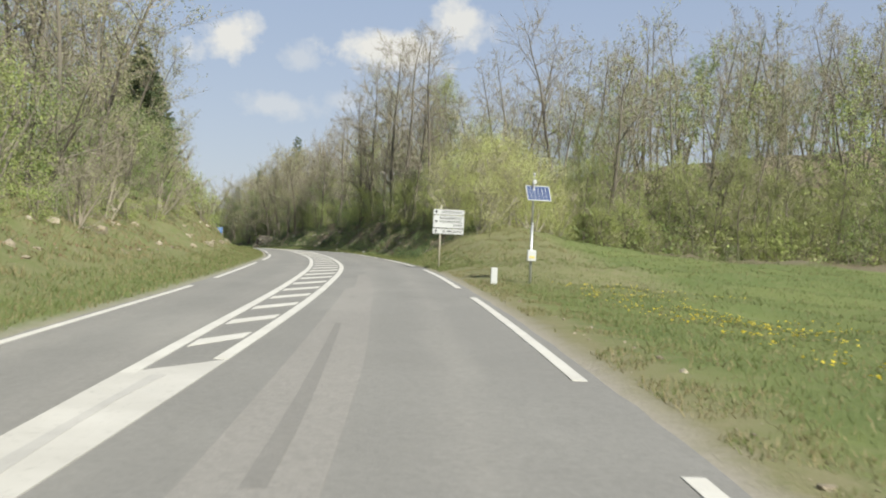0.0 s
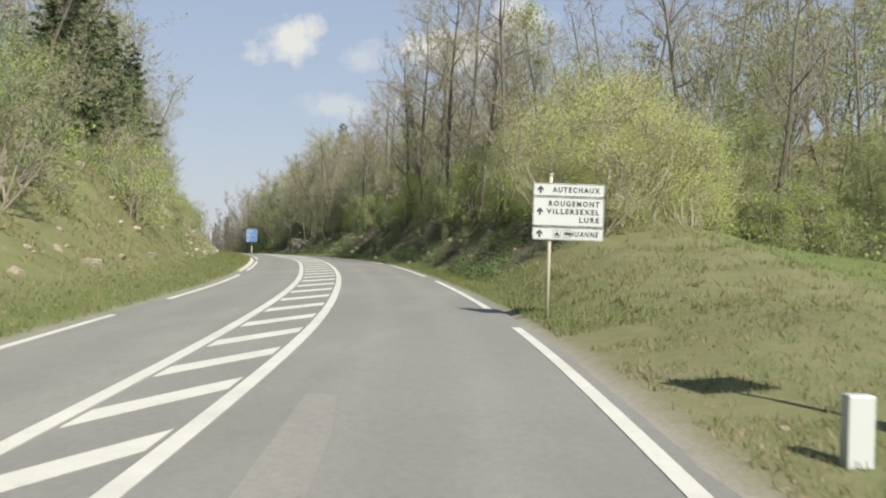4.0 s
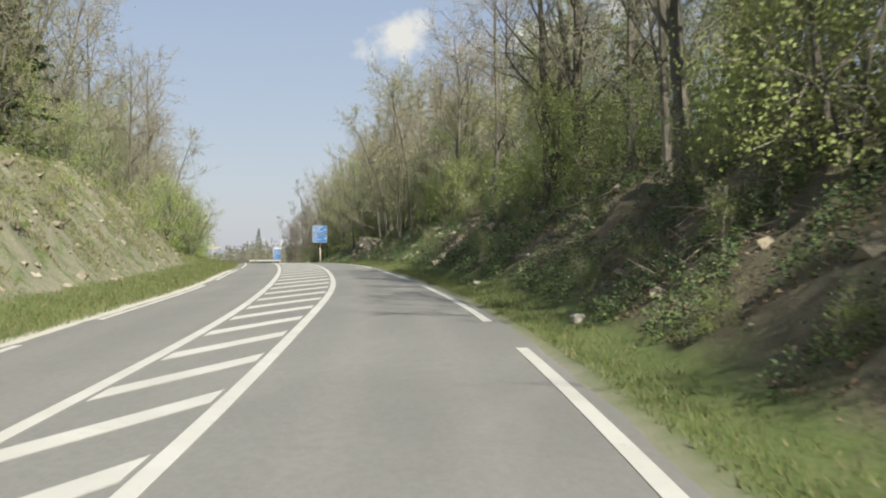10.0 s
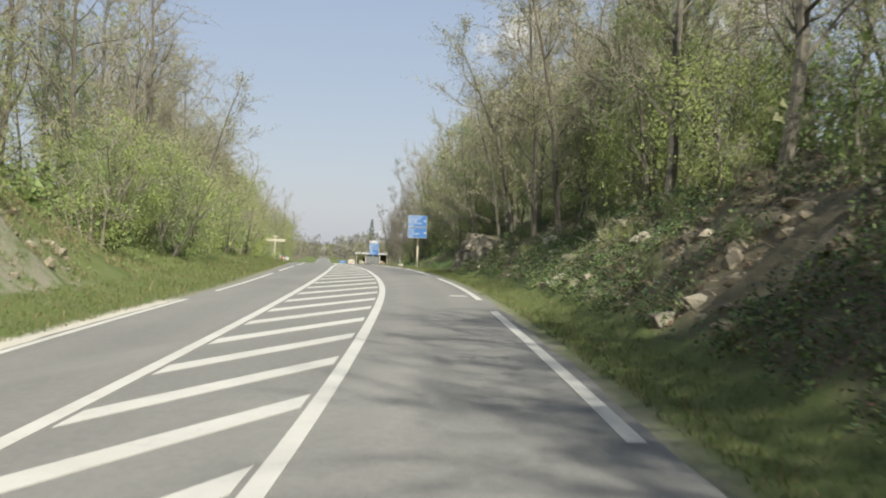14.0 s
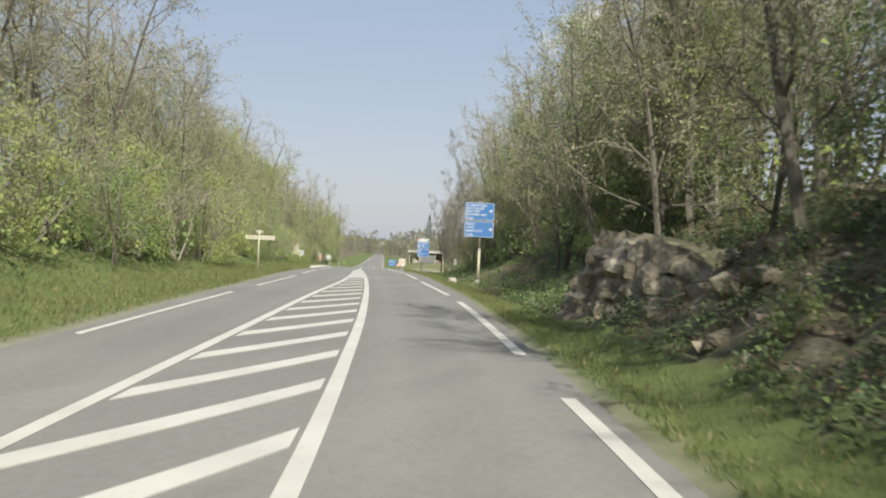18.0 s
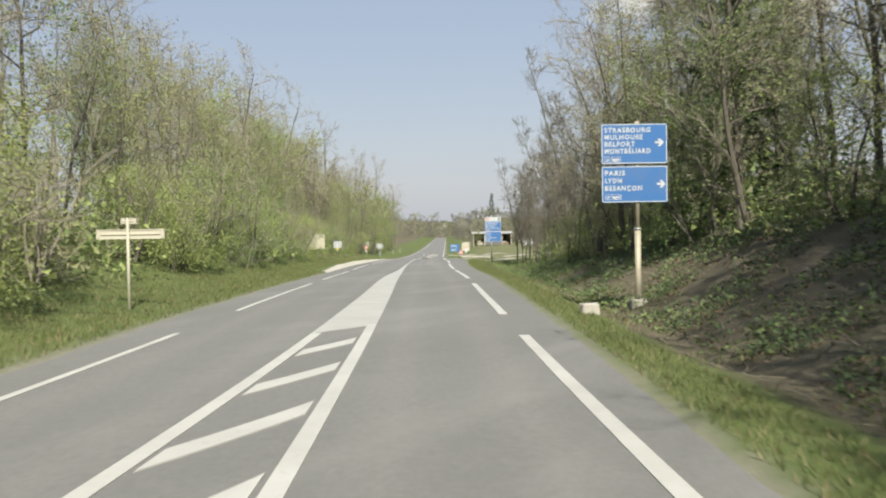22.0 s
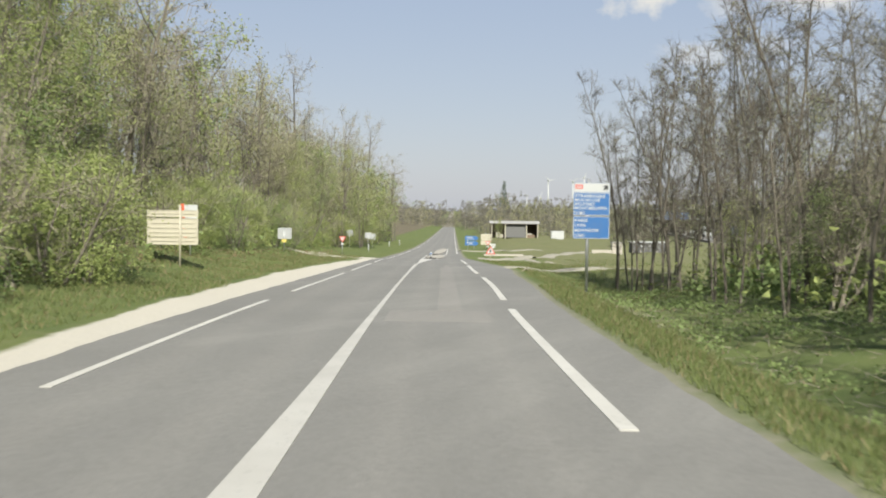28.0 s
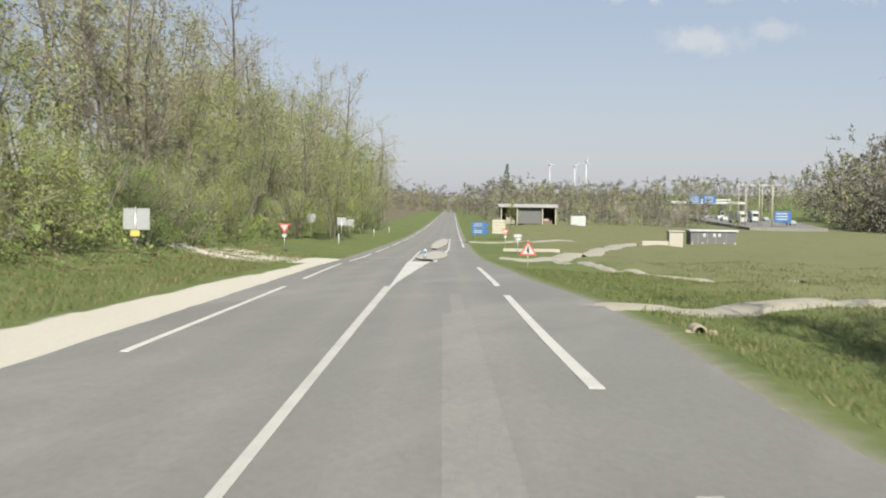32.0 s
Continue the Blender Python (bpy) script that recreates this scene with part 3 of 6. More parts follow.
def window(s, a, b, soft=8.0):
    return ease(a - soft, a, s) * (1 - ease(b, b + soft, s))


def wood_edge(s):
    """Distance from the asphalt at which the wood begins, on the right."""
    return np.interp(s, [-60, 0, 98, 102, 105, 108, 285, 300, 345, 352], [120, 110, 60, 24, 12, 4.4, 4.2, 8, 14, 60])


def build_ground():
    rows = np.unique(np.concatenate([np.arange(-400, -60, 40.0), np.arange(-60, -10, 5), np.arange(-10, 80, 1.2), np.arange(80, 232, .6), np.arange(232.4, 420, 1.2), np.arange(420, 560, 4), np.arange(560, 1000, 20), np.arange(1000, 4200, 200)]))
    dist = np.concatenate([np.arange(0, 14, 0.5), np.arange(14, 30, 1.5), np.arange(30, 60, 4), np.arange(60, 140, 16), [160, 220, 300, 450, 700, 1100, 1800, 2800]])
    n = len(dist) * 2 + 1
    S = np.repeat(rows[:, None], n, 1)
    er, el = edge_right(S[:, :1]), edge_left(S[:, :1])
    U = np.concatenate([el - dist[::-1][None], (el + er) / 2, er + dist[None]], 1)
    V = places(S, U, ground_hs(S, U))
    right = U > er - 1e-6
    d = np.where(right, U - er, el - U)
    dry = np.where(right, np.maximum(.6 * (1 - ease(.5, 2.2, d)) * (1 - ease(60, 80, S)), .36 * window(S, 50, 80) * window(d, 1, 9, 3)) + .24,
                   .24 * window(S, -60, 100, 15) * window(d, 3, 12, 2) + .26)
    dry = np.maximum(dry, .55 * window(S, 345, 700, 10) * right * ease(3, 9, d))
    we = wood_edge(S)
    litter = np.where(right, ease(we - 1.6, we + .6, d) * .97 * (S < 352), ease(9, 12.5, d) * .97)
    litter = np.maximum(litter, right * window(S, 88, 255, 8) * ease(1.3, 2.4, d) * .82)
    chalk = np.where(right, window(S, 176, 220) * window(d, 2.0, 6.5, 1.2) * .34,
                     window(S, 112, 166, 12) * window(d, 2.9, 8.0, 1.0) * .5 + window(S, -20, 80, 10) * window(d, 4, 9, 2) * .2)
    gw = np.interp(S, [298, 318, 350, 375, 402], [.7, 1.2, 2.1, 1.7, 1.0])
    shoulder = np.where(right, (1 - ease(.15, .7, d)) * (.95 - .3 * ease(50, 70, S) + .1 * ease(300, 340, S)), .8 * (1 - ease(.1, .7, d)))
    gravel = np.where(right, 0 * d,
                      window(S, 303, 402, 6) * (1 - ease(gw - .3, gw + .3, d)) )
    gravel = np.maximum(gravel, (~right) * window(S, 98, 166, 8) * (1 - ease(.3, .65, d)) * .9)
    gravel = np.maximum(gravel, (~right) * window(S, 404, 414, 3) * (1 - ease(10, 14, d)) * .9)
    idx = np.arange(len(rows) * n).reshape(len(rows), n)
    faces = np.stack([idx[:-1, :-1], idx[:-1, 1:], idx[1:, 1:], idx[1:, :-1]], -1).reshape(-1, 4)
    me = mesh_from("ground", V.reshape(-1, 3), faces.tolist(), [M_GROUND], smooth=True)
    for name, data in (("dry", dry), ("litter", litter), ("chalk", chalk), ("gravel", gravel), ("shoulder", shoulder)):
        a = me.attributes.new(name, "FLOAT", "POINT")
        a.data.foreach_set("value", data.astype(np.float32).ravel())
    return tagged(new("ground", me), "green meadow, grassy verges and wooded earth banks beside the road", "ground", kind="structure")


build_ground()


# ------------------------------------------------------------------ road and paint
def build_road():
    rows = np.unique(np.concatenate([np.arange(-400, -20, 20.0), np.arange(-20, 470, 1.0), np.arange(470, 1175, 12.0)]))
    cols = 31
    S = np.repeat(rows[:, None], cols + 2, 1)
    el, er = edge_left(S[:, :1]), edge_right(S[:, :1])
    f = np.concatenate([[-.005], np.linspace(0, 1, cols), [1.005]])[None]
    U = el + (er - el) * f
    jag = .07 * vnoise(rows * 1.3, 0 * rows, 4)
    U[:, 0:2] += jag[:, None]
    U[:, -2:] -= (.07 * vnoise(rows * 1.1, 0 * rows, 5))[:, None]
    lanes = [(line(LINE_R, S) + line(LINE_C2, S)) / 2, (line(LINE_L, S) + line(LINE_C1, S)) / 2]
    wear = np.max([np.exp(-((U - c - k) / .32) ** 2) for c in lanes for k in (.85, -.85)], 0)
    H = np.zeros_like(U)
    H[:, 0] = H[:, -1] = -.3
    n = cols + 2
    idx = np.arange(len(rows) * n).reshape(len(rows), n)
    faces = np.stack([idx[:-1, :-1], idx[:-1, 1:], idx[1:, 1:], idx[1:, :-1]], -1).reshape(-1, 4)
    me = mesh_from("road", places(S, U, H).reshape(-1, 3), faces.tolist(), [M_ASPHALT])
    at = me.attributes.new("wear", "FLOAT", "POINT")
    at.data.foreach_set("value", wear.astype(np.float32).ravel())
    return tagged(new("road", me), "worn light grey asphalt country road with white paint", "road", kind="structure")


ROAD = build_road()
PAINT_H = 0.012


def strip(name, lo, hi, s0, s1, mat=None, step=2.0, h=PAINT_H, label="", skew=(0.0, 0.0)):
    """A strip of paint between two curves lo(s), hi(s), lying on the road as a thin slab; skew: how far hi runs ahead at both ends."""
    n = max(2, int(abs(s1 - s0) / step) + 1)
    verts, faces = [], []
    for s in np.linspace(s0, s1, n):
        sb = s + skew[0] + (skew[1] - skew[0]) * (s - s0) / (s1 - s0)
        a, b = lo(s), hi(sb)
        verts += [place(s, a, h), place(sb, b, h), place(s, a, -0.01), place(sb, b, -0.01)]
    for i in range(n - 1):
        p, q = 4 * i, 4 * i + 4
        faces += [(p, p + 1, q + 1, q), (p + 2, p, q, q + 2), (p + 1, p + 3, q + 3, q + 1)]
    faces += [(0, 2, 3, 1), (4 * n - 4, 4 * n - 3, 4 * n - 1, 4 * n - 2)]
    return part(name, mesh_from(name, verts, faces, [mat or M_PAINT]), None, ROAD, label)


def paint_lines():
    w = 0.11
    # broken edge lines: 20 m long, 6 m apart
    for k in range(-4, 40):
        s0 = float(np.interp(k, [-4, 0, 1, 5, 7, 9, 10, 11, 12, 13, 40], [-88.2, 16.1, 42.2, 146.7, 198.5, 250.9, 278, 302.8, 327.5, 353.5, 1056]))
        if not 402 < s0 < 450:
            strip("edge_dash", lambda s: line(LINE_R, s) - w, lambda s: line(LINE_R, s) + w, s0, s0 + 20)
    for k in range(-4, 40):
        s0 = float(np.interp(k, [-4, 1, 5, 7, 9, 10, 11, 12, 13, 40], [-88, 42.5, 148.2, 198.9, 254.4, 280.5, 305.7, 331.4, 357, 1059]))
        strip("edge_dash", lambda s: line(LINE_L, s) - .08, lambda s: line(LINE_L, s) + .08, s0, s0 + 20)
    # the hatched median: its two borders and the solid nose
    c1, c2 = lambda s: line(LINE_C1, s), lambda s: line(LINE_C2, s)
    strip("median_line", lambda s: c1(s) - w, lambda s: c1(s) + w, 15.05, 246.05)
    strip("median_line", lambda s: c2(s) - w, lambda s: c2(s) + w, 16.95, 248.15)
    strip("median_nose", lambda s: c1(s) - w, lambda s: c2(s) + w, 246.1, 296, M_PAINT_OLD, skew=(2.1, 0))
    strip("median_nose", lambda s: min(c1(s), c2(s)) - .06, lambda s: max(c1(s), c2(s)) + .06, 296.05, 378, M_PAINT_OLD)
    strip("median_nose", lambda s: c1(s) - w, lambda s: c2(s) + w, -8, 15, M_PAINT_OLD, skew=(0, 1.9))
    strip("worn_band", lambda s: .45 * c1(s) + .55 * c2(s) - .16, lambda s: .45 * c1(s) + .55 * c2(s) + .05 * math.sin(s * .9), -6, 15, M_PAINT_WORN, h=.016)
    strip("median_line", lambda s: -4.1 - .2, lambda s: -3.4 + .2, -60, -8.1)
    strip("lane_mark", lambda s: 1.35, lambda s: 1.95, 174.6, 174.85, M_PAINT_OLD, step=.2)
    # oblique bars between the borders, 2.6 m forward for each metre across, just clear of the lines
    gap = .07
    for k in range(-2, 50):
        s1 = float(np.interp(k, [-2, 0, 4, 8, 13, 17, 22, 24, 31, 36, 41, 46, 49], [20.1, 29.1, 47.1, 63.7, 86.5, 103.9, 125.9, 134.9, 166.4, 188.3, 209.5, 230.3, 243.7]))
        b = c2(s1) - w - gap
        s0 = s1
        for _ in range(6):
            s0 = s1 - 2.6 * (b - c1(s0) - w - gap)
        v = []
        for q in np.linspace(0, 1, 7):
            for ds in (0, 1.1):
                sx = s0 + (s1 - s0) * q + ds
                u = c1(sx) + w + gap + (c2(sx) - c1(sx) - 2 * w - 2 * gap) * q
                v += [place(sx, u, PAINT_H), place(sx, u, -.01)]
        f = []
        for i in range(6):
            p, q = 4 * i, 4 * i + 4
            f += [(p, q, q + 2, p + 2), (p + 1, q + 1, q, p), (p + 2, q + 2, q + 3, p + 3)]
        f += [(0, 2, 3, 1), (24, 25, 27, 26)]
        part("hatch_bar", mesh_from("hatch_bar", v, f, [M_PAINT]), None, ROAD)
    # resurfaced strips in the driver's lane
    strip("resurfaced_strip", lambda s: np.interp(s, [-10, 9, 27, 38, 40, 51], [-1.95, -1.85, -1.9, -1.85, -1.55, -1.5]), lambda s: np.interp(s, [-10, 9, 17, 28, 48, 51], [-.7, -.7, -.72, -.88, -.95, -1.1]), -10, 51, M_PATCH, step=.5, h=.004)
    strip("resurfaced_strip", lambda s: .02, lambda s: .72, 322, 366, M_PATCH, h=.004)
    strip("resurfaced_strip", lambda s: .25, lambda s: .6, 366.1, 374, M_PATCH, h=.004)
    strip("resurfaced_strip", lambda s: -1.3, lambda s: 1.4, 318, 321.9, M_PATCH, h=.004)
    strip("dark_repair", lambda s: np.interp(s, [9, 12, 24], [-1.36, -1.38, -1.55]), lambda s: np.interp(s, [9, 12, 24], [-1.14, -1.16, -1.42]), 9, 24, M_DARKPATCH, h=.007)


paint_lines()


# ------------------------------------------------------------------ trees
def soup(name, tris, mats, index=None):
    """A mesh of loose triangles, an (n, 3, 3) array."""
    n = len(tris)
    me = bpy.data.meshes.new(name)
    me.vertices.add(n * 3)
    me.vertices.foreach_set("co", np.asarray(tris, dtype=np.float32).ravel())
    me.loops.add(n * 3)
    me.loops.foreach_set("vertex_index", np.arange(n * 3, dtype=np.int32))
    me.polygons.add(n)
    me.polygons.foreach_set("loop_start", np.arange(0, n * 3, 3, dtype=np.int32))
    me.polygons.foreach_set("loop_total", np.full(n, 3, dtype=np.int32))
    for m in mats:
        me.materials.append(m)
    if index is not None:
        me.polygons.foreach_set("material_index", np.asarray(index, dtype=np.int32))
    me.update(calc_edges=True)
    me.validate()
    return me


def unit(v):
    return v / (np.linalg.norm(v) + 1e-9)


def units(v):
    return v / (np.linalg.norm(v, axis=-1, keepdims=True) + 1e-9)


class Grow:
    """Collects tubes (quads), twigs and leaves (triangles)."""

    def __init__(self, seed):
        self.r = np.random.RandomState(seed)
        self.tri, self.mat = [], []

    def tube(self, pts, radii, sides, mat=0):
        pts = np.asarray(pts)
        a = units(np.gradient(pts, axis=0))
        x = units(np.cross(a, [0.3, 0.9, 0.2]))
        y = np.cross(a, x)
        t = 2 * np.pi * np.arange(sides) / sides
        ring = pts[:, None] + np.asarray(radii)[:, None, None] * (np.cos(t)[None, :, None] * x[:, None] + np.sin(t)[None, :, None] * y[:, None])
        nxt = np.roll(ring, -1, 1)
        q1 = np.stack([ring[:-1], nxt[:-1], nxt[1:]], 2).reshape(-1, 3, 3)
        q2 = np.stack([ring[:-1], nxt[1:], ring[1:]], 2).reshape(-1, 3, 3)
        self.add(np.concatenate([q1, q2]), mat)

    def add(self, tris, mat):
        self.tri.append(np.asarray(tris))
        self.mat.append(np.full(len(tris), mat))

    def slivers(self, p, d, w, mat):
        x = units(np.cross(d, self.r.normal(size=d.shape))) * w
        self.add(np.stack([p - x, p + x, p + d], 1), mat)

    def leaves(self, p, size, mat, flat=0.3):
        n = self.r.normal(size=p.shape)
        n[:, 2] = np.abs(n[:, 2]) + flat
        n = units(n)
        x = units(np.cross(n, self.r.normal(size=p.shape)))
        y = np.cross(n, x)
        l = size * (0.6 + 0.8 * self.r.rand(len(p), 1))
        self.add(np.stack([p - y * l * .5, p + x * l * .42 + y * l * .1, p + y * l * .5 - x * l * .3], 1), mat)

    def done(self):
        return np.concatenate(self.tri), np.concatenate(self.mat)


def bend(r, start, direction, length, n, wob, lift=0.0):
    """A crooked line of n segments."""
    pts, d, p = [np.array(start, float)], unit(np.array(direction, float)), np.array(start, float)
    for _ in range(n):
        d = unit(d + r.normal(size=3) * wob + np.array([0, 0, lift]))
        p = p + d * length / n
        pts.append(p)
    return pts


def broadleaf(seed, height, first, spread, limbs, leaves, leaf_size, twigs=10, stems=1, up=0.6, tw=.016, fine=True, girth=1.0, subs=5):
    """Triangles of trunk and limbs, and of the crown of twigs and leaves."""
    t, c = Grow(seed), Grow(seed + 1)
    r = t.r
    P, D = [], []
    for st in range(stems):
        lean = r.normal(size=3) * (0.05 if stems == 1 else 0.3)
        base = np.array([0, 0, -0.5]) + (r.normal(size=3) * [.3, .3, 0] if stems > 1 else 0)
        hh = height * (1 if st == 0 else 0.65 + .35 * r.rand())
        trunk = bend(r, base, [lean[0], lean[1], 1], hh + .5, 8, 0.08, 0.05)
        r0 = (0.0085 * hh + 0.035) * girth
        rad = [r0 * (1 - 0.9 * k / 8) + 0.012 for k in range(9)]
        t.tube(trunk, rad, 6 if fine else 4)
        nl = max(3, int(limbs / stems))
        for b in range(nl):
            f = first + (1 - first) * (b + r.rand()) / nl
            k = min(f * 8, 7.99)
            i = int(k)
            p = trunk[i] + (trunk[i + 1] - trunk[i]) * (k - i)
            a = b * 2.4 + r.rand()
            g = (f - first) / (1 - first)
            ln = spread * (.75 + 1.1 * g - 1.45 * g * g) * (0.7 + 0.6 * r.rand())
            limb = bend(r, p, [math.cos(a), math.sin(a), up + .5 * r.rand()], ln, 4, 0.24, 0.09)
            lr = rad[i] * 0.45
            t.tube(limb, [lr, lr * .75, lr * .5, lr * .3, .008], 4 if fine else 3)
            for q in range(subs):
                e = 0.15 + 0.85 * (q + r.rand()) / subs
                kk = min(e * 4, 3.99)
                ii = int(kk)
                pp = limb[ii] + (limb[ii + 1] - limb[ii]) * (kk - ii)
                d = unit(limb[ii + 1] - limb[ii]) + r.normal(size=3) * 0.65 + [0, 0, .2]
                sub = bend(r, pp, d, .35 + ln * (.3 + .3 * r.rand()), 2, .25, .06)
                if fine:
                    c.tube(sub, [max(lr * .28, .014), .012, .005], 3, 0)
                n = twigs
                gg = r.rand(n, 1) * 2
                o = np.where(gg < 1, sub[0] + (sub[1] - sub[0]) * gg, sub[1] + (sub[2] - sub[1]) * (gg - 1))
                P.append(o)
                D.append(units(unit(sub[2] - sub[0]) + r.normal(size=(n, 3)) * .75) * (.35 + .75 * r.rand(n, 1)) * (.55 + spread * .13))
    P, D = np.concatenate(P), np.concatenate(D)
    c.slivers(P, D, tw, 0)
    k = r.randint(len(P), size=leaves)
    tip = P[k] + D[k] * (.35 + .7 * r.rand(leaves, 1)) + r.normal(size=(leaves, 3)) * .14
    if leaves:
        c.leaves(tip, leaf_size, 1)
    return t.done(), c.done()


def conifer(seed, height, width, first=0.1, gaps=1.0, size=.2):
    t, c = Grow(seed), Grow(seed + 1)
    r = t.r
    trunk = bend(r, [0, 0, -.4], [0, 0, 1], height + .4, 8, .012)
    t.tube(trunk, [(.011 * height + .04) * (1 - .93 * k / 8) for k in range(9)], 6)
    n = int(height * 7.5 * gaps)
    for b in range(n):
        f = first + (1 - first) * ((b + r.rand()) / n) ** .9
        a = b * 2.4 + r.rand() * .7
        ln = (width * (1 - f) ** .85 + .3) * (.6 + .55 * r.rand())
        d = np.array([math.cos(a), math.sin(a), .2 - .5 * (1 - f)])
        br = np.array(bend(r, [0, 0, f * height], d, ln, 3, .1, .05))
        c.tube(br, [.025, .018, .01, .004], 3, 0)
        m = int(8 + ln * 11)
        e = .12 + .88 * r.rand(m) ** .7
        k = np.minimum(e * 3, 2.99)
        i = k.astype(int)
        p = br[i] + (br[i + 1] - br[i]) * (k - i)[:, None]
        side = np.array([-math.sin(a), math.cos(a), 0]) * np.where(np.arange(m) % 2, 1, -1)[:, None]
        dd = units(side * .8 + unit(d) * .6 + r.normal(size=(m, 3)) * .35 + [0, 0, -.2]) * (size * 1.2 + .3 * (1 - e[:, None]) * ln * .6)
        c.slivers(p, dd, size * .42, 1)
    return t.done(), c.done()


KINDS, RAW = {}, {}


def kind(name, raw, label, category, bark, leaf, twig=None):
    (tt, tm), (ct, cm) = raw
    KINDS.setdefault(name, []).append((soup("trunk", tt, [bark], tm), soup("crown", ct, [twig or (M_TWIG if leaf is not M_NEEDLE else M_BARK), leaf], cm), label, category))


def skirt(raw, seed, n, radius, top, size, mat=1):
    """Adds low branches' leaves round a tree's foot."""
    g = Grow(seed)
    a, q = g.r.uniform(0, 6.28, n), g.r.rand(n) ** .6 * radius
    z = g.r.rand(n) * top
    g.leaves(np.stack([np.cos(a) * q, np.sin(a) * q, z], 1), size, mat)
    (t, (ct, cm)), (st, sm) = raw, g.done()
    return t, (np.concatenate([ct, st]), np.concatenate([cm, sm]))


def clumps(raw, seed, n, radius, low, top, size, mat=1, lumps=34):
    """Fills a bush with clumps of leaves down to the ground."""
    g = Grow(seed)
    r = g.r
    a, q, z = r.uniform(0, 6.28, lumps), r.rand(lumps) ** .45, r.rand(lumps)
    wide = radius * (1.0 + .05 * z - .65 * z ** 2.4) * q
    c = np.stack([np.cos(a) * wide, np.sin(a) * wide, low + z * (top - low)], 1)
    k = r.randint(lumps, size=n)
    g.leaves(c[k] + r.normal(size=(n, 3)) * radius * (.1 + .08 * r.rand(lumps, 1)[k]) * [1, 1, .85], size, mat, .05)
    (t, (ct, cm)), (st, sm) = raw, g.done()
    return t, (np.concatenate([ct, st]), np.concatenate([cm, sm]))


def far_kind(name, raw, col):
    """A plainer tree for the depth of the wood; col: which leaf colour it has."""
    (tt, tm), (ct, cm) = raw
    RAW.setdefault(name, []).append((np.concatenate([tt, ct]), np.concatenate([np.zeros(len(tm), int), np.where(cm == 0, 6, col)])))


for q in range(4):
    kind("bare", broadleaf(100 + q * 7, 14.5 + q, .2, 4.6, 17, 1300, .085, 20, tw=.011, girth=1.2, subs=6), "tall, almost bare grey-brown broadleaf tree with spring buds", "tree", M_BARK, M_LEAF_OLIVE)
for q in range(3):
    kind("budding", broadleaf(200 + q * 7, 12.5 + q, .12, 4.0, 16, 4600, .115, 15, tw=.011, subs=6), "broadleaf tree with olive budding twigs", "tree", M_BARK, M_LEAF_OLIVE)
for q in range(3):
    kind("leafy", broadleaf(300 + q * 7, 9.5 + 1.5 * q, .08, 3.6, 16, 8800, .1, 10, tw=.011, subs=6), "broadleaf tree in fresh green spring leaf", "tree", M_BARK, (M_LEAF_YOUNG, M_LEAF_GREEN, M_LEAF_YOUNG)[q])
for q in range(3):
    kind("pole", broadleaf(400 + q * 7, 12 + 1.5 * q, .22, 1.9, 16, 420, .07, 17, 1, 1.1, tw=.009, girth=.5), "thin grey-barked pole tree, nearly bare", "tree", M_BARK, M_LEAF_OLIVE, M_BARK)
for q in range(3):
    kind("bush", clumps(broadleaf(500 + q * 7, 4.6 + .6 * q, .05, 2.3, 15, 2600, .085, 10, 4, .7, tw=.01, subs=5), 560 + q, 4200, 2.5, .2, 4.6 + .5 * q, .095), "many-stemmed hazel bush in young leaf", "bush", M_BARK, (M_LEAF_YOUNG, M_LEAF_YOUNG, M_LEAF_GREEN)[q])
for q in range(2):
    kind("hazel", clumps(broadleaf(540 + q * 7, 5.4, .05, 2.9, 20, 7000, .065, 15, 7, .7, tw=.011, subs=6), 580 + q, 11000, 2.9, .1, 5.4, .062, lumps=120), "large hazel bush full of bright young leaves", "bush", M_BARK_PALE, M_LEAF_HAZEL)
for q in range(2):
    kind("scrub", clumps(broadleaf(600 + q * 7, 2.0 + .4 * q, .03, 1.2, 12, 900, .085, 9, 4, .5, .008, subs=4), 660 + q, 1700, 1.4, .1, 1.9, .085), "low tangled roadside scrub", "bush", M_TWIG, (M_LEAF_GREEN, M_LEAF_YOUNG)[q])
for q in range(2):
    kind("thicket", broadleaf(650 + q * 7, 5.4 - q, .06, 2.6, 16, 1300, .09, 17, 5, .8, .01), "bare many-stemmed thicket of grey twigs", "bush", M_TWIG, M_LEAF_OLIVE)
for q in range(3):
    kind("deep_bare", broadleaf(900 + q * 7, 15 + q, .25, 4.8, 14, 420, .15, 13, 1, .6, .018, False, girth=1.4, subs=4), "tall bare broadleaf tree inside the wood", "tree", M_BARK, M_LEAF_OLIVE)
    kind("deep_budding", broadleaf(930 + q * 7, 13 + q, .12, 4.4, 13, 1100, .19, 9, 1, .6, .018, False, subs=4), "olive budding broadleaf tree inside the wood", "tree", M_BARK, M_LEAF_OLIVE)
    kind("deep_leafy", broadleaf(960 + q * 7, 11 + q, .1, 4.0, 13, 1500, .22, 6, 1, .6, .018, False, subs=4), "fresh green broadleaf tree inside the wood", "tree", M_BARK, (M_LEAF_YOUNG, M_LEAF_GREEN, M_LEAF_YOUNG)[q])
kind("blossom", broadleaf(700, 5.0, .08, 2.2, 18, 3000, .1, 12, 5, .7, .01), "blackthorn bush covered in white blossom", "bush", M_BARK, M_BLOSSOM)
kind("fir", conifer(800, 16, 4.0, .06, 1.0, .27), "dark green fir tree", "conifer", M_BARK, M_NEEDLE)
kind("fir", conifer(807, 12, 3.4, .06, 1.0, .27), "dark green fir tree", "conifer", M_BARK, M_NEEDLE)
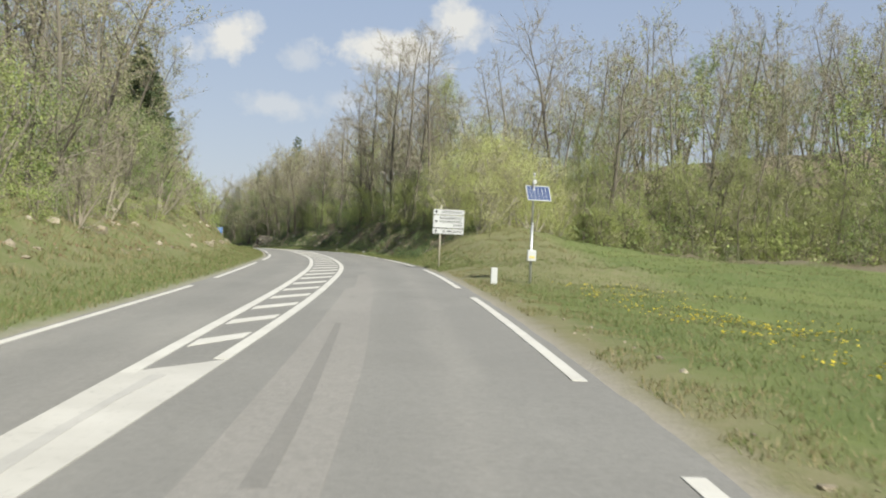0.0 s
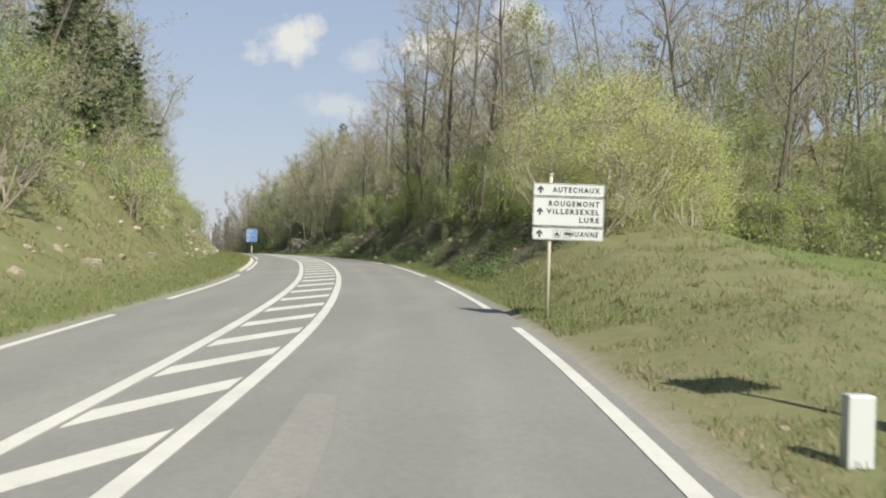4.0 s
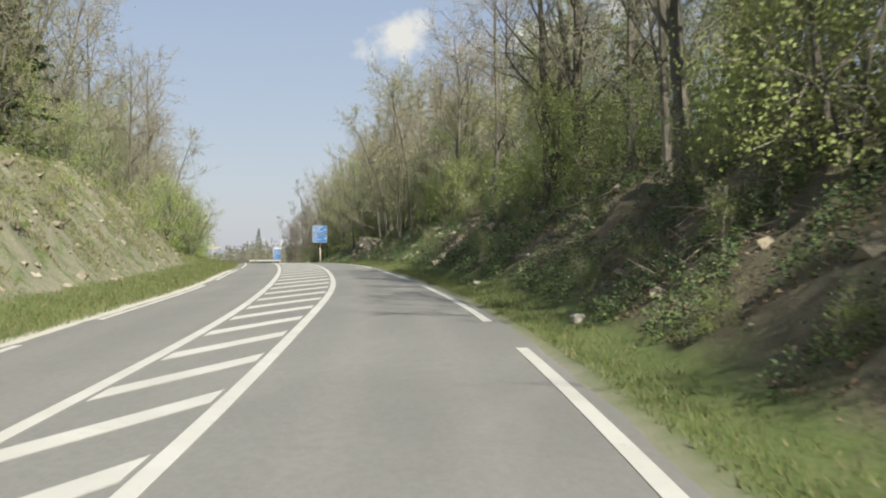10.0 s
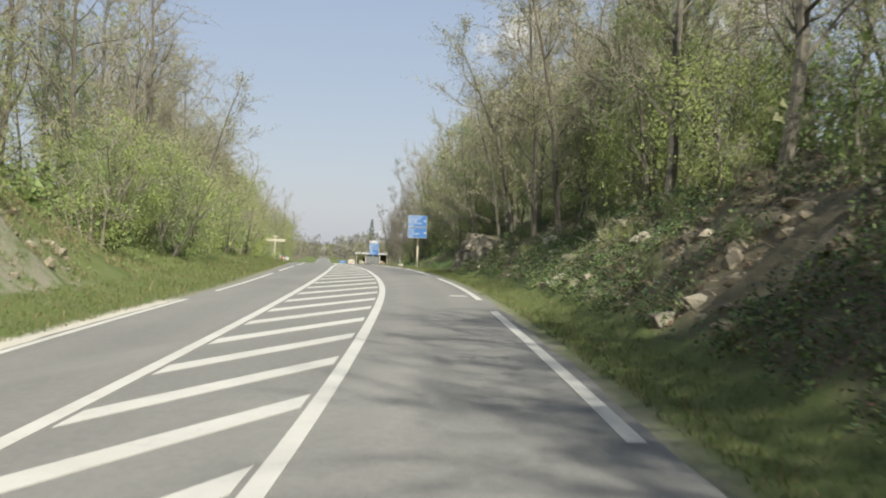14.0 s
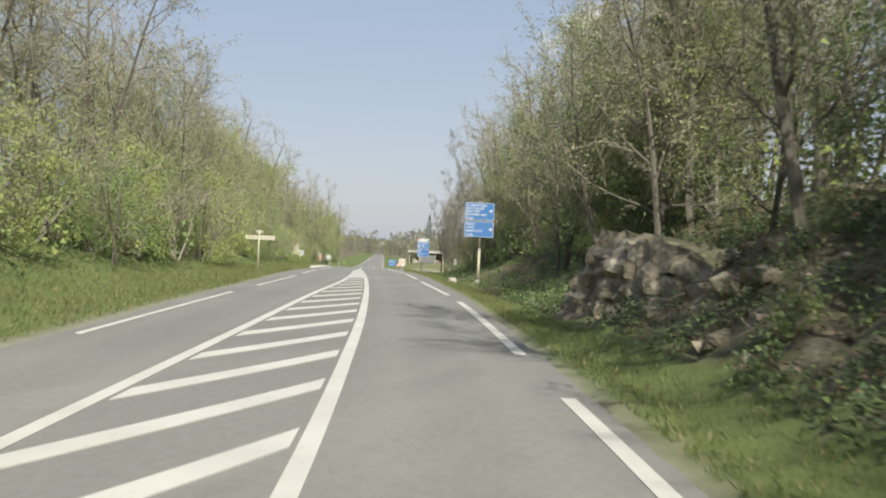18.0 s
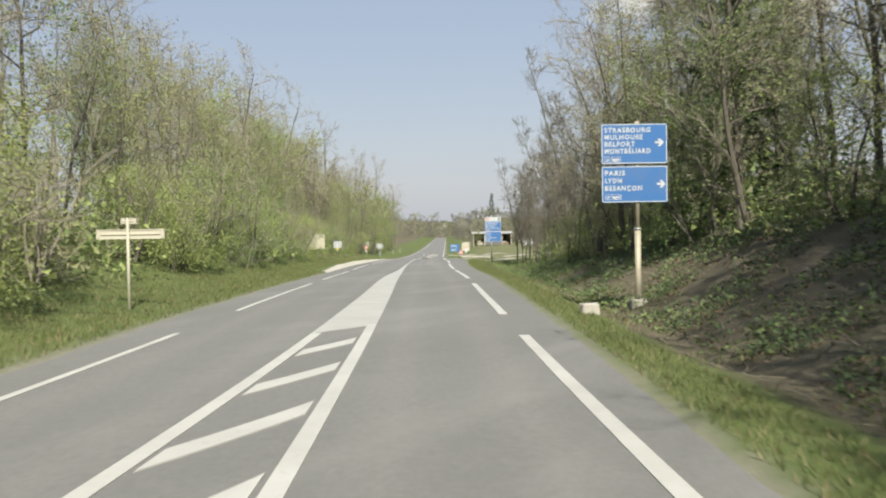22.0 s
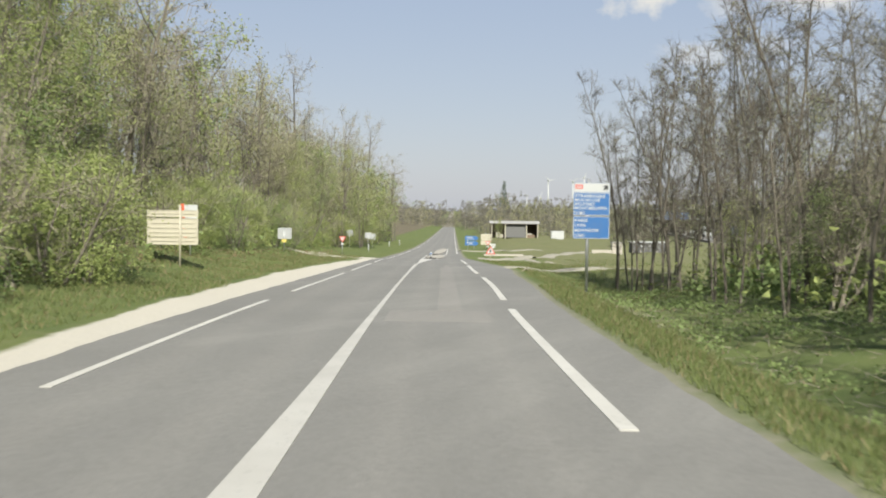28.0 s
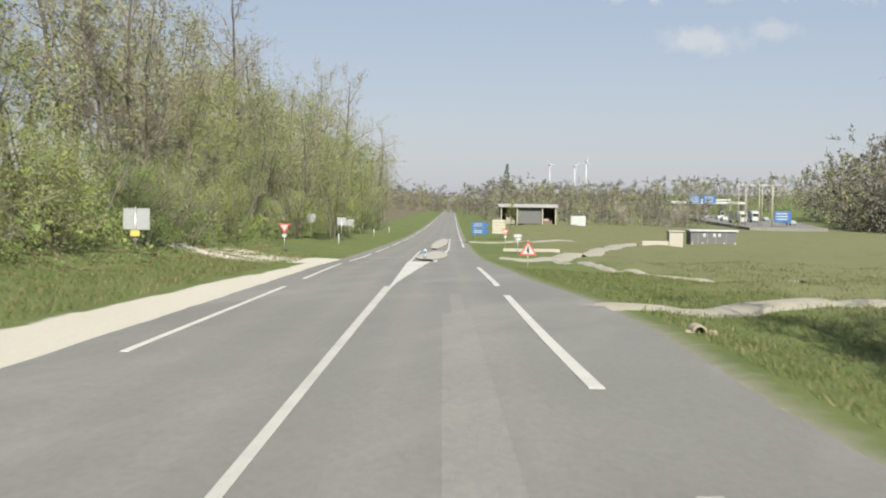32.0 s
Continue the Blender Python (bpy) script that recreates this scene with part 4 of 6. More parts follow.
kind("pine", conifer(814, 11, 3.4, .22, .9, .26), "pine tree with open blue-green crown", "conifer", M_BARK, M_PINE)
for q in range(3):
    far_kind("distant", skirt(broadleaf(1000 + q * 7, 12 + q, .02, 5.2, 9, 330, .5, 14, 1, .35, .06, False, subs=2), 1100 + q, 230, 4.4, 8, .55), (6, 2, 6)[q])
WOOD_MATS = [M_BARK_PALE, M_TWIG, M_LEAF_OLIVE, M_LEAF_YOUNG, M_LEAF_GREEN, M_NEEDLE, M_FARTWIG]
GROUPS = {"bush": "hazel bushes", "hazel": "hazel bushes", "scrub": "roadside scrub", "thicket": "thickets", "fir": "firs", "pine": "pines", "blossom": "blossom bushes"}
NAMES = {"bare": "bare_tree", "deep_bare": "bare_tree", "budding": "budding_tree", "deep_budding": "budding_tree", "leafy": "leafy_tree", "deep_leafy": "leafy_tree", "pole": "pole_tree", "bush": "bush", "hazel": "bush", "scrub": "scrub", "thicket": "thicket", "blossom": "blossom_bush", "fir": "fir_tree", "pine": "pine_tree"}


def plant(name, s, u, size=1.0, which=None):
    r = random
    trunk, crown, label, category = KINDS[name][which if which is not None else r.randrange(len(KINDS[name]))]
    thing = new(NAMES.get(name, "tree"))
    thing.empty_display_size = 0.3
    tagged(thing, label, category, GROUPS.get(name, "woodland trees"))
    thing.matrix_basis = Matrix.LocRotScale(on_ground(s, u), Euler((r.gauss(0, .03), r.gauss(0, .03), r.uniform(0, 6.28))), Vector((size, size, size * r.uniform(.92, 1.1))))
    many = name in ("bush", "hazel", "scrub", "thicket", "blossom")
    for nm, me in (("stem_clump" if many else "trunk", trunk), ("crown", crown)):
        o = new(nm, me)
        o.parent = thing
        if many or nm == "crown":
            o["kind"] = "stuff"
    return thing


def spots(side, s0, s1, d0, d1, gap, seed):
    """Uneven planting spots between two distances, which may be functions of s."""
    random.seed(seed)
    f0, f1 = (d if callable(d) else (lambda s, d=d: d) for d in (d0, d1))
    area = sum(max(f1(s) - f0(s), 0) for s in np.linspace(s0, s1, 40)) / 40 * (s1 - s0)
    n, done = int(area / (gap * gap)), []
    for _ in range(n * 5):
        if len(done) >= n:
            break
        s = random.uniform(s0, s1)
        d = random.uniform(float(f0(s)), max(float(f1(s)), float(f0(s)) + .1))
        if all((s - a) ** 2 + (d - b) ** 2 > (gap * .66) ** 2 for a, b in done):
            done.append((s, d))
    return [(s, float(edge_right(s) + d if side > 0 else edge_left(s) - d)) for s, d in done]


def belt(side, s0, s1, d0, d1, gap, mix, size=(.8, 1.15), seed=0):
    names, weights = zip(*mix)
    for s, u in spots(side, s0, s1, d0, d1, gap, seed):
        plant(random.choices(names, weights)[0], s, u, random.uniform(*size))


def deep_wood(regions):
    """The trees behind the wood's edge."""
    for side, s0, s1, d0, d1, gap, mix, size, seed in regions:
        belt(side, s0, s1, d0, d1, gap, mix, size, seed)


def wood(name, label, regions):
    """The depth of a wood, all its trees in one object."""
    tris, mats = [], []
    for side, s0, s1, d0, d1, gap, mix, size, seed in regions:
        names, weights = zip(*mix)
        pts = spots(side, s0, s1, d0, d1, gap, seed)
        if not pts:
            continue
        sa, ua = np.array(pts).T
        P = places(sa, ua, ground_hs(sa, ua))
        for p in P:
            t, m = random.choice(RAW[random.choices(names, weights)[0]])
            a, k = random.uniform(0, 6.28), random.uniform(*size)
            c, s_ = math.cos(a) * k, math.sin(a) * k
            rot = np.array([[c, -s_, 0], [s_, c, 0], [0, 0, k * random.uniform(.9, 1.12)]])
            tris.append(t @ rot.T + p)
            mats.append(m)
    ob = new(name, soup(name, np.concatenate(tris), WOOD_MATS, np.concatenate(mats)))
    return tagged(ob, label, "wood", kind="stuff")


# left edge of the wood
belt(-1, -12, 100, 8.5, 12, 3.3, [("bush", 6), ("thicket", 1), ("budding", 2), ("scrub", 2)], (.8, 1.2), 12)
belt(-1, 100, 178, 9.3, 13, 3.6, [("pine", 2.5), ("bush", 5), ("thicket", .7), ("budding", 2)], (.75, 1.05), 14)
belt(-1, 178, 332, 4.6, 8, 2.7, [("bush", 7), ("thicket", .8), ("scrub", 3)], (.65, 1.05), 16)
belt(-1, 178, 332, 8, 13, 4.2, [("budding", 5), ("bare", 3), ("leafy", 3)], (.75, 1.0), 17)
belt(-1, 332, 440, 9.0, 11.6, 2.9, [("bush", 6), ("thicket", 1), ("scrub", 1)], (.7, 1.05), 19)
belt(-1, 332, 450, 10.5, 14, 3.6, [("pole", 2), ("leafy", 4), ("budding", 2)], (.75, 1.05), 20)
belt(-1, 450, 560, 7, 11, 4.4, [("bush", 4), ("leafy", 3)], (.8, 1.1), 21)
# right edge of the wood
belt(1, 103, 106.5, 17, 64, 2.5, [("bush", 4), ("scrub", 2)], (.7, 1.0), 31)
belt(1, 96, 198, lambda s: np.interp(s, [96, 104, 180, 186], [4, 5.2, 5.0, 5.6]), 8.4, 2.9, [("bush", 6), ("thicket", 1), ("scrub", 3)], (.6, 1.0), 32)
belt(1, 104, 204, 6.8, 13, 4.5, [("budding", 3), ("bare", 3), ("leafy", 4)], (.7, .92), 33)
belt(1, 218, 300, lambda s: np.interp(s, [230, 238, 256, 260], [6.2, 8.8, 8.8, 6.2]), 10.2, 3.5, [("bush", 5), ("thicket", .7), ("leafy", 1.5)], (.6, .95), 34)
belt(1, 168, 202, 4.4, 6.8, 4.2, [("leafy", 1)], (.5, .72), 50)
belt(1, 213, 236, 4.6, 9, 2.5, [("bare", 2), ("budding", 2), ("leafy", 1.5)], (.7, .92), 51)
belt(1, 224, 236, 8.8, 11.5, 3.6, [("bare", 3), ("budding", 3)], (.8, 1.0), 46)
belt(1, 259, 292, 6.6, 9.5, 3.6, [("bare", 3), ("budding", 3)], (.8, 1.0), 48)
belt(1, 204, 296, lambda s: np.interp(s, [224, 232, 258, 264], [8.2, 11, 11, 8.2]), 14.5, 3.6, [("budding", 3), ("bare", 3), ("leafy", 3), ("fir", .3)], (.7, .95), 35)
belt(1, 292, 356, 6.5, 14, 2.35, [("pole", 7), ("thicket", .7)], (.6, .95), 37)
belt(1, 297, 346, 8.5, 15, 4.0, [("bush", 3), ("leafy", 1)], (.55, .9), 45)
belt(1, 350, 362, 5.9, 13, 2.3, [("pole", 1)], (.6, .9), 38)
belt(1, 104, 110, 16, 64, 3.0, [("leafy", 1)], (.55, .85), 42)
belt(1, 106, 144, 4.0, 6.4, 3.0, [("bare", 4), ("budding", 3)], (.9, 1.15), 43)
belt(1, 147, 172, 4.2, 6.4, 4.6, [("bare", 4), ("budding", 2)], (.85, 1.05), 46)
belt(1, 172, 204, 5.0, 7.6, 4.4, [("bare", 3), ("budding", 3)], (.62, .85), 47)
belt(1, 100, 196, 2.3, 4.8, 2.7, [("scrub", 1)], (.22, .45), 44)
belt(-1, -5, 100, 6.2, 9, 3.0, [("scrub", 5), ("thicket", 1.5)], (.5, .85), 49)
belt(1, 106, 114, 14, 46, 4.2, [("bare", 5), ("leafy", 3), ("budding", 3)], (.9, 1.15), 41)
random.seed(5)
for s, d, z in ((184, 4.2, .85), (188.5, 3.8, .9), (192, 4.6, .8), (195.5, 3.9, .85)):
    plant("budding", s, float(edge_right(s)) + d, z)
for s, d, z, w in ((81, 4.6, .85, 0), (83, 6.6, .85, 1), (84, 9.0, .95, 0), (88, 4.6, .85, 0), (87, 7.4, 1.0, 1), (91, 8.0, 1.4, 1), (92, 5.0, .95, 0), (97, 5.6, 1.15, 0), (95, 9, 1.45, 1), (100, 7.2, 1.3, 1), (102, 4.6, .9, 0), (97, 12.5, 1.3, 1), (101, 10, 1.4, 0), (103, 13, 1.2, 2), (100, 15, .9, 2)):
    plant("hazel", s, float(edge_right(s)) + d + 1.1, z * .9, w % 2)
for s, d, z in ((107, 4.6, .4), (113, 5.2, .5), (118, 4.4, .35), (124, 5.6, .5), (131, 4.8, .45), (134, 7, .6), (139, 5.4, .4), (145, 6.2, .55), (150, 4.8, .4), (156, 6.4, .6), (162, 5, .5), (168, 5.8, .6), (98, 6.5, .9), (104, 7.5, 1.0), (110, 6.2, .8), (116, 8, 1.0), (121, 6.8, .8), (127, 8.4, .9), (93, 5, .9)):
    plant("scrub", s, float(edge_left(s)) - d, z * 1.2)
for s, d, z in ((110, 11, 1.0), (115, 13, 1.15), (121, 10.5, .95), (126, 12, 1.2), (132, 10.5, 1.0), (138, 12.5, 1.15), (144, 11, 1.05), (150, 13, 1.2), (156, 11, 1.0), (104, 12, 1.1)):
    plant("pine", s, float(edge_left(s)) - d, z)
for s, u, z, w in ((259, 24, 1.3, 0), (268, 13, .9, 0), (250, 15, .8, 1), (243, 12.5, .9, 0), (232, 13, .85, 0), (226, 12, .8, 1)):
    plant("fir", s, u, z, w)
deep_wood([
    (-1, -30, 8, 9, 30, 4.6, [("deep_bare", 4), ("deep_budding", 3), ("deep_leafy", 1)], (.95, 1.2), 51),
    (-1, -6, 178, 12, 18, 4.5, [("deep_bare", 5), ("deep_budding", 5), ("deep_leafy", 2)], (.85, 1.15), 56),
    (-1, 332, 470, 12, 17, 4.6, [("deep_budding", 4), ("deep_bare", 3), ("deep_leafy", 3)], (.85, 1.2), 57),
    (-1, 0, 180, 18, 30, 7.0, [("deep_bare", 4), ("deep_budding", 4), ("deep_leafy", 2), ("fir", .3)], (.95, 1.2), 52),
    (-1, 180, 335, 13, 26, 6.4, [("deep_bare", 4), ("deep_budding", 4), ("deep_leafy", 2)], (.85, 1.15), 53),
    (-1, 335, 590, 16, 30, 6.3, [("deep_bare", 3), ("deep_budding", 5), ("deep_leafy", 3)], (1.15, 1.45), 54),
    (-1, 450, 620, 7, 15, 6.0, [("deep_bare", 3), ("deep_budding", 5), ("deep_leafy", 3)], (.9, 1.25), 55)])
deep_wood([
    (1, 106, 116, 46, 70, 4.4, [("deep_bare", 4), ("deep_leafy", 4)], (.9, 1.1), 65),
    (1, 104, 170, 72, 130, 7.5, [("deep_bare", 3), ("deep_leafy", 2)], (.9, 1.15), 66),
    (1, 115, 150, 34, 85, 5.0, [("deep_bare", 4), ("deep_budding", 4), ("deep_leafy", 5)], (.95, 1.2), 61),
    (1, 112, 200, 13.5, 36, 6.6, [("deep_bare", 5), ("deep_budding", 3), ("deep_leafy", 1), ("fir", .3)], (.7, .95), 62),
    (1, 298, 356, 14.5, 26, 4.2, [("deep_bare", 5), ("deep_budding", 2)], (.55, .8), 64),
    (1, 200, 300, 14, 30, 5.2, [("deep_bare", 4), ("deep_budding", 4), ("fir", 1)], (.85, 1.1), 63)])


# ------------------------------------------------------------------ signs
def stand(name, s, u, label, category, turn=0.0, h=None, group=""):
    """An empty at a thing's foot, turned so that -y looks down the road at the driver."""
    e = new(name)
    e.empty_display_size = 0.3
    p = on_ground(s, u) if h is None else place(s, u, h)
    e.matrix_basis = pose(p.x, p.y, p.z, 0, 0, turn_z(s) + turn)
    return tagged(e, label, category, group)


def level(s, u, h):
    """Height over the ground at (s, u) of a point h over the road."""
    return h - ground_h(s, u)


def panel(parent, w, h, cx, cz, back, rim, rim_w=.02, r=.05, y=0.0):
    p = part("panel", rounded_plate(w, h, .035, r, (cx, y, cz)), back, parent)
    part("rim", ring_plate(w - .02, h - .02, r, rim_w, .004, (cx, y - .004, cz)), rim, p)
    return p


def place_sign():
    s, u0 = 64.7, 3.80
    t = stand("direction_sign", s, 3.35, "white three-panel direction sign with black place names on a pale post", "road sign")
    z0 = level(s, 3.35, 2.03)
    dx = u0 - 3.35
    part("post", tube(.045, z0 + 1.62 + .3, (0, .09, -.3), 14, bevel=.01), M_CREAM, t)
    part("cap", tube(.05, .06, (0, .09, z0 + 1.62), 14, bevel=.012), M_CREAM, t)
    w = 1.8
    rows = ((.34, 1.10, ["AUTECHAUX"]), (.74, .35, ["ROUGEMONT", "VILLERSEXEL", "LURE"]), (.33, 0, ["HUANNE"]))
    for hh, zb, names in rows:
        cz = z0 + zb + hh / 2
        p = panel(t, w, hh - .01, dx, cz, M_WHITE, M_BLACK, .012, .045)
        part("arrow", arrow(dx - w / 2 + .18, cz, .19, 0, -.006), M_BLACK, p)
        for i, n in enumerate(names):
            z = cz - .058 if len(names) == 1 else cz + .145 - .2 * i
            wid = {"AUTECHAUX": 1.2, "ROUGEMONT": 1.28, "VILLERSEXEL": 1.33, "LURE": .5, "HUANNE": .74}[n]
            part("lettering", words(n, dx + w / 2 - .12, z, .125, -.006, wid, .25 if n == "HUANNE" else 0, True, 1.35), M_BLACK, p)
        if names == ["HUANNE"]:
            for x in (-.28, -.02):
                part("pictogram_frame", ring_plate(.19, .19, .012, .01, .004, (dx + x, -.006, cz)), M_BLACK, p)
            part("tent", flat_shape([(dx - .35, cz - .06), (dx - .3, cz - .06), (dx - .28, cz - .02), (dx - .26, cz - .06), (dx - .21, cz - .06), (dx - .27, cz + .06), (dx - .29, cz + .06)], -.008), M_BLACK, p)
            part("caravan", flat_shape([(dx - .09, cz - .03), (dx + .05, cz - .03), (dx + .05, cz + .03), (dx + .02, cz + .045), (dx - .07, cz + .045), (dx - .09, cz + .02)], -.008), M_BLACK, p)
    for k in (.2, 1.3):
        part("clamp", box(.16, .03, .05, (0, .05, z0 + k), .008), M_STEEL, t)


place_sign()


def blue_text(p, names, x, z, dz, size, widths):
    for i, n in enumerate(names):
        part("lettering", words(n, x, z - dz * i, size, -.006, widths[i], 0, False, 1.25), M_WHITE, p)


def toll_tag(p, x, z, k=1.0):
    part("tag_frame", ring_plate(.5 * k, .16 * k, .01, .012, .004, (x + .25 * k, -.006, z)), M_WHITE, p)
    part("lettering", words("péage", x + .04 * k, z - .035 * k, .085 * k, -.006, .42 * k, .25), M_WHITE, p)


def motorway_sign():
    s, u = 256.0, 6.60
    t = stand("motorway_sign", s, u, "two blue motorway panels with white names on a stained post", "road sign")
    z0 = level(s, u, 3.02)
    w, dx = 2.04, -.1
    part("post_upper", tube(.07, 3.4, (0, .12, z0 - .9), 16, bevel=.01), M_RUSTY, t, "stained grey post")
    part("post_lower", tube(.1, z0 - .8 + .3, (0, .12, -.3), 16, bevel=.02), M_RUSTY, t)
    part("collar", tube(.13, .07, (0, .12, z0 - .86), 16, bevel=.015), M_STEEL, t)
    part("footing", box(.5, .5, .45, (0, .12, .0), .05), M_CONCRETE, t, "rough concrete footing")
    top = panel(t, w, 1.23, dx, z0 + 1.13 + .06 + .615, M_BLUE, M_WHITE, .025, .05)
    low = panel(t, w, 1.12, dx, z0 + .56, M_BLUE, M_WHITE, .025, .05)
    x = dx - w / 2 + .1
    blue_text(top, ["STRASBOURG", "MULHOUSE", "BELFORT", "MONTBÉLIARD"], x, z0 + 2.16, .215, .14, [1.42, 1.18, .94, 1.42])
    toll_tag(top, x, z0 + 1.33)
    part("arrow", arrow(dx + w / 2 - .24, z0 + 1.84, .27, -90, -.006), M_WHITE, top)
    blue_text(low, ["PARIS", "LYON", "BESANÇON"], x, z0 + .84, .235, .14, [.62, .52, 1.15])
    toll_tag(low, x, z0 + .17)
    part("arrow", arrow(dx + w / 2 - .2, z0 + .56, .27, -90, -.006), M_WHITE, low)
    for k in (.2, .9, 1.4, 2.2):
        part("clamp", box(.26, .05, .07, (0, .065, z0 + k), .01), M_STEEL, t)


motorway_sign()


def exit_sign():
    s, u = 343.9, 6.99
    t = stand("exit_sign", s, u, "exit sign, white header over two blue panels, grey post", "road sign")
    z0 = level(s, u, 2.03)
    w, dx = 1.72, .17
    part("post", tube(.075, z0 + 2.85 + .3, (0, .12, -.3), 16, bevel=.015), M_STEEL, t)
    part("footing", box(.5, .6, .25, (0, .12, .0), .05), M_CONCRETE, t)
    head = panel(t, w, .46, dx, z0 + 2.42, M_WHITE, M_BLUE, .012, .04)
    a = part("number_plate", rounded_plate(.36, .2, .006, .02, (dx - .6, -.008, z0 + 2.46)), M_RED, head, "red road-number plate")
    part("lettering", words("A36", dx - .73, z0 + 2.4, .12, -.011, .27), M_WHITE, a)
    part("arrow", arrow(dx + .66, z0 + 2.42, .3, -45, -.006), M_BLACK, head)
    top = panel(t, w, 1.08, dx, z0 + 1.08 + .02 + .54, M_BLUE, M_WHITE, .022, .04)
    low = panel(t, w, 1.06, dx, z0 + .53, M_BLUE, M_WHITE, .022, .04)
    x = dx - w / 2 + .08
    blue_text(top, ["STRASBOURG", "MULHOUSE", "BELFORT", "MONTBÉLIARD"], x, z0 + 1.96, .19, .13, [1.42, 1.18, .94, 1.5])
    toll_tag(top, x, z0 + 1.23, .9)
    blue_text(low, ["PARIS", "LYON", "BESANÇON"], x, z0 + .8, .23, .13, [.6, .5, 1.1])
    toll_tag(low, x, z0 + .16, .9)
    for k in (.2, .9, 1.3, 2.0):
        part("clamp", box(.22, .05, .06, (0, .065, z0 + k), .01), M_STEEL, t)


exit_sign()


def solar_mast():
    s, u = 48.0, 5.85
    t = stand("solar_mast", s, u, "steel mast with solar panel, white cabinet and small sensor on top", "solar mast", turn=0)
    z = level(s, u, 0)
    part("mast_lower", tube(.06, 2.6 + z + .3, (0, 0, -.3), 16, bevel=.01), M_STEEL, t)
    part("mast_upper", tube(.042, 1.75, (0, 0, 2.6 + z), 14), M_STEEL, t)
    part("collar", tube(.075, .08, (0, 0, 2.58 + z), 16, bevel=.015), M_STEEL, t)
    cab = part("cabinet", box(.37, .2, .47, (.0, -.17, 1.25 + z), .02), M_WHITE, t, "white weatherproof cabinet")
    part("sticker", box(.22, .006, .1, (.0, -.275, 1.18 + z), .002), M_YELLOW, cab, "faded yellow warning sticker")
    for q in (-.17, .17):
        part("hinge", box(.03, .03, .07, (-.17, -.28, 1.25 + q + z), .006), M_STEEL, cab)
    tilt = Matrix.Translation((.2, -.05, 3.92 + z)) @ pose(0, 0, 0, 56, 0, 8)
    fr = box(1.06, .8, .04, (0, 0, 0), .008)
    bmesh.ops.transform(fr, matrix=tilt, verts=fr.verts[:])
    frame_ob = part("solar_panel", fr, M_WHITE, t, "blue solar panel in a white frame")
    for i in range(6):
        for j in range(4):
            ce = box(.155, .175, .006, (-.4175 + .167 * i, -.275 + .1835 * j, .0225), .002)
            bmesh.ops.transform(ce, matrix=tilt, verts=ce.verts[:])
            part("solar_cell", ce, M_SOLAR, frame_ob)
    part("bracket", box(.4, .06, .06, (.12, 0, 3.83 + z), .01), M_STEEL, t)
    part("sensor", box(.16, .14, .2, (.02, -.02, 4.4 + z), .03), M_WHITE, t)
    part("sensor_arm", tube(.02, .22, (0, 0, 4.5 + z)), M_STEEL, t)
    part("sensor_head", tube(.06, .1, (0, 0, 4.7 + z), 12, bevel=.02), M_WHITE, t)


solar_mast()


def marker():
    t = stand("marker_post", 47.4, 4.22, "short white square marker post in the verge", "marker post")
    b = box(.27, .22, .95, (0, 0, .24), .02)
    part("body", b, M_WHITE, t)


marker()


def back_sign(s, u, post_h, plates, label, post_x=0.0, r=.045):
    """A sign seen from behind: plates (x, z, w, h, folded rim)."""
    t = stand("road_sign", s, u, label, "road sign")
    part("post", tube(r, post_h + .3, (0, 0, -.3), 14, bevel=.008), M_CREAM, t)
    for x, z, w, h in plates:
        p = part("panel", box(w, .03, h, (x, .07, z), .008), M_CREAM, t)
        for q in (-1, 1):
            part("folded_rim", box(w, .03, .025, (x, .045, z + q * (h / 2 - .0125)), .004), M_CREAM, p)
            part("stiffener", box(.1, .035, h - .06, (x + q * (w / 2 - .06), .045, z), .006), M_CREAM, p)
        part("rail", box(w * .86, .04, .04, (x, .04, z), .008), M_CREAM, p)
    return t


g = level(253.8, -8.53, 0)
back_sign(253.8, -8.53, 2.75 + g, [(.06, 2.28 + g, 1.96, .28), (.02, 2.66 + g, .46, .17)], "cream direction sign arm seen from behind on a slim post")
g = level(341, -11.65, 0) + .27
back_sign(341, -11.65, 3.0 + g, [(-.35, 2.66 + g, 2.3, .3), (-.35, 2.23 + g, 2.3, .44), (-.35, 1.81 + g, 2.3, .38), (-.35, 1.43 + g, 2.3, .34)],
          "cream four-panel direction sign seen from behind")


def town_sign():
    t = stand("place_sign", 353, -14.0, "white place board crossed by a red bar on a post", "road sign", turn=8)
    g = level(353, -14.0, 0) + .3
    part("post", tube(.04, 3.3 + g, (.12, .06, -.3), 12), M_STEEL, t)
    p = part("board", rounded_plate(1.0, .76, .03, .04, (0, 0, 2.95 + g)), M_WHITE, t)
    part("bar", box(.16, .012, 2.1, (-.22, -.012, 2.35 + g), .004, turn=Matrix.Rotation(radians(-5), 4, "Y")), M_ORANGE, t, "orange-red slanting bar")


town_sign()


def grey_back():
    t = stand("road_sign", 389, -13.73, "grey back of a square sign with a yellow plate below", "road sign")
    g = level(389, -13.73, 0) + .45
    part("post", tube(.05, 2.5 + g, (0, 0, -.1), 12), M_STEEL, t)
    p = part("panel", box(1.18, .03, .94, (.04, .07, 1.86 + g), .01), M_GREY, t)
    part("rim", ring_plate(1.2, .96, .02, .035, .02, (.04, .045, 1.86 + g)), M_STEEL, p)
    part("plate", box(.42, .02, .26, (0, -.06, 1.22 + g), .006), M_YELLOW, t, "small yellow plate")


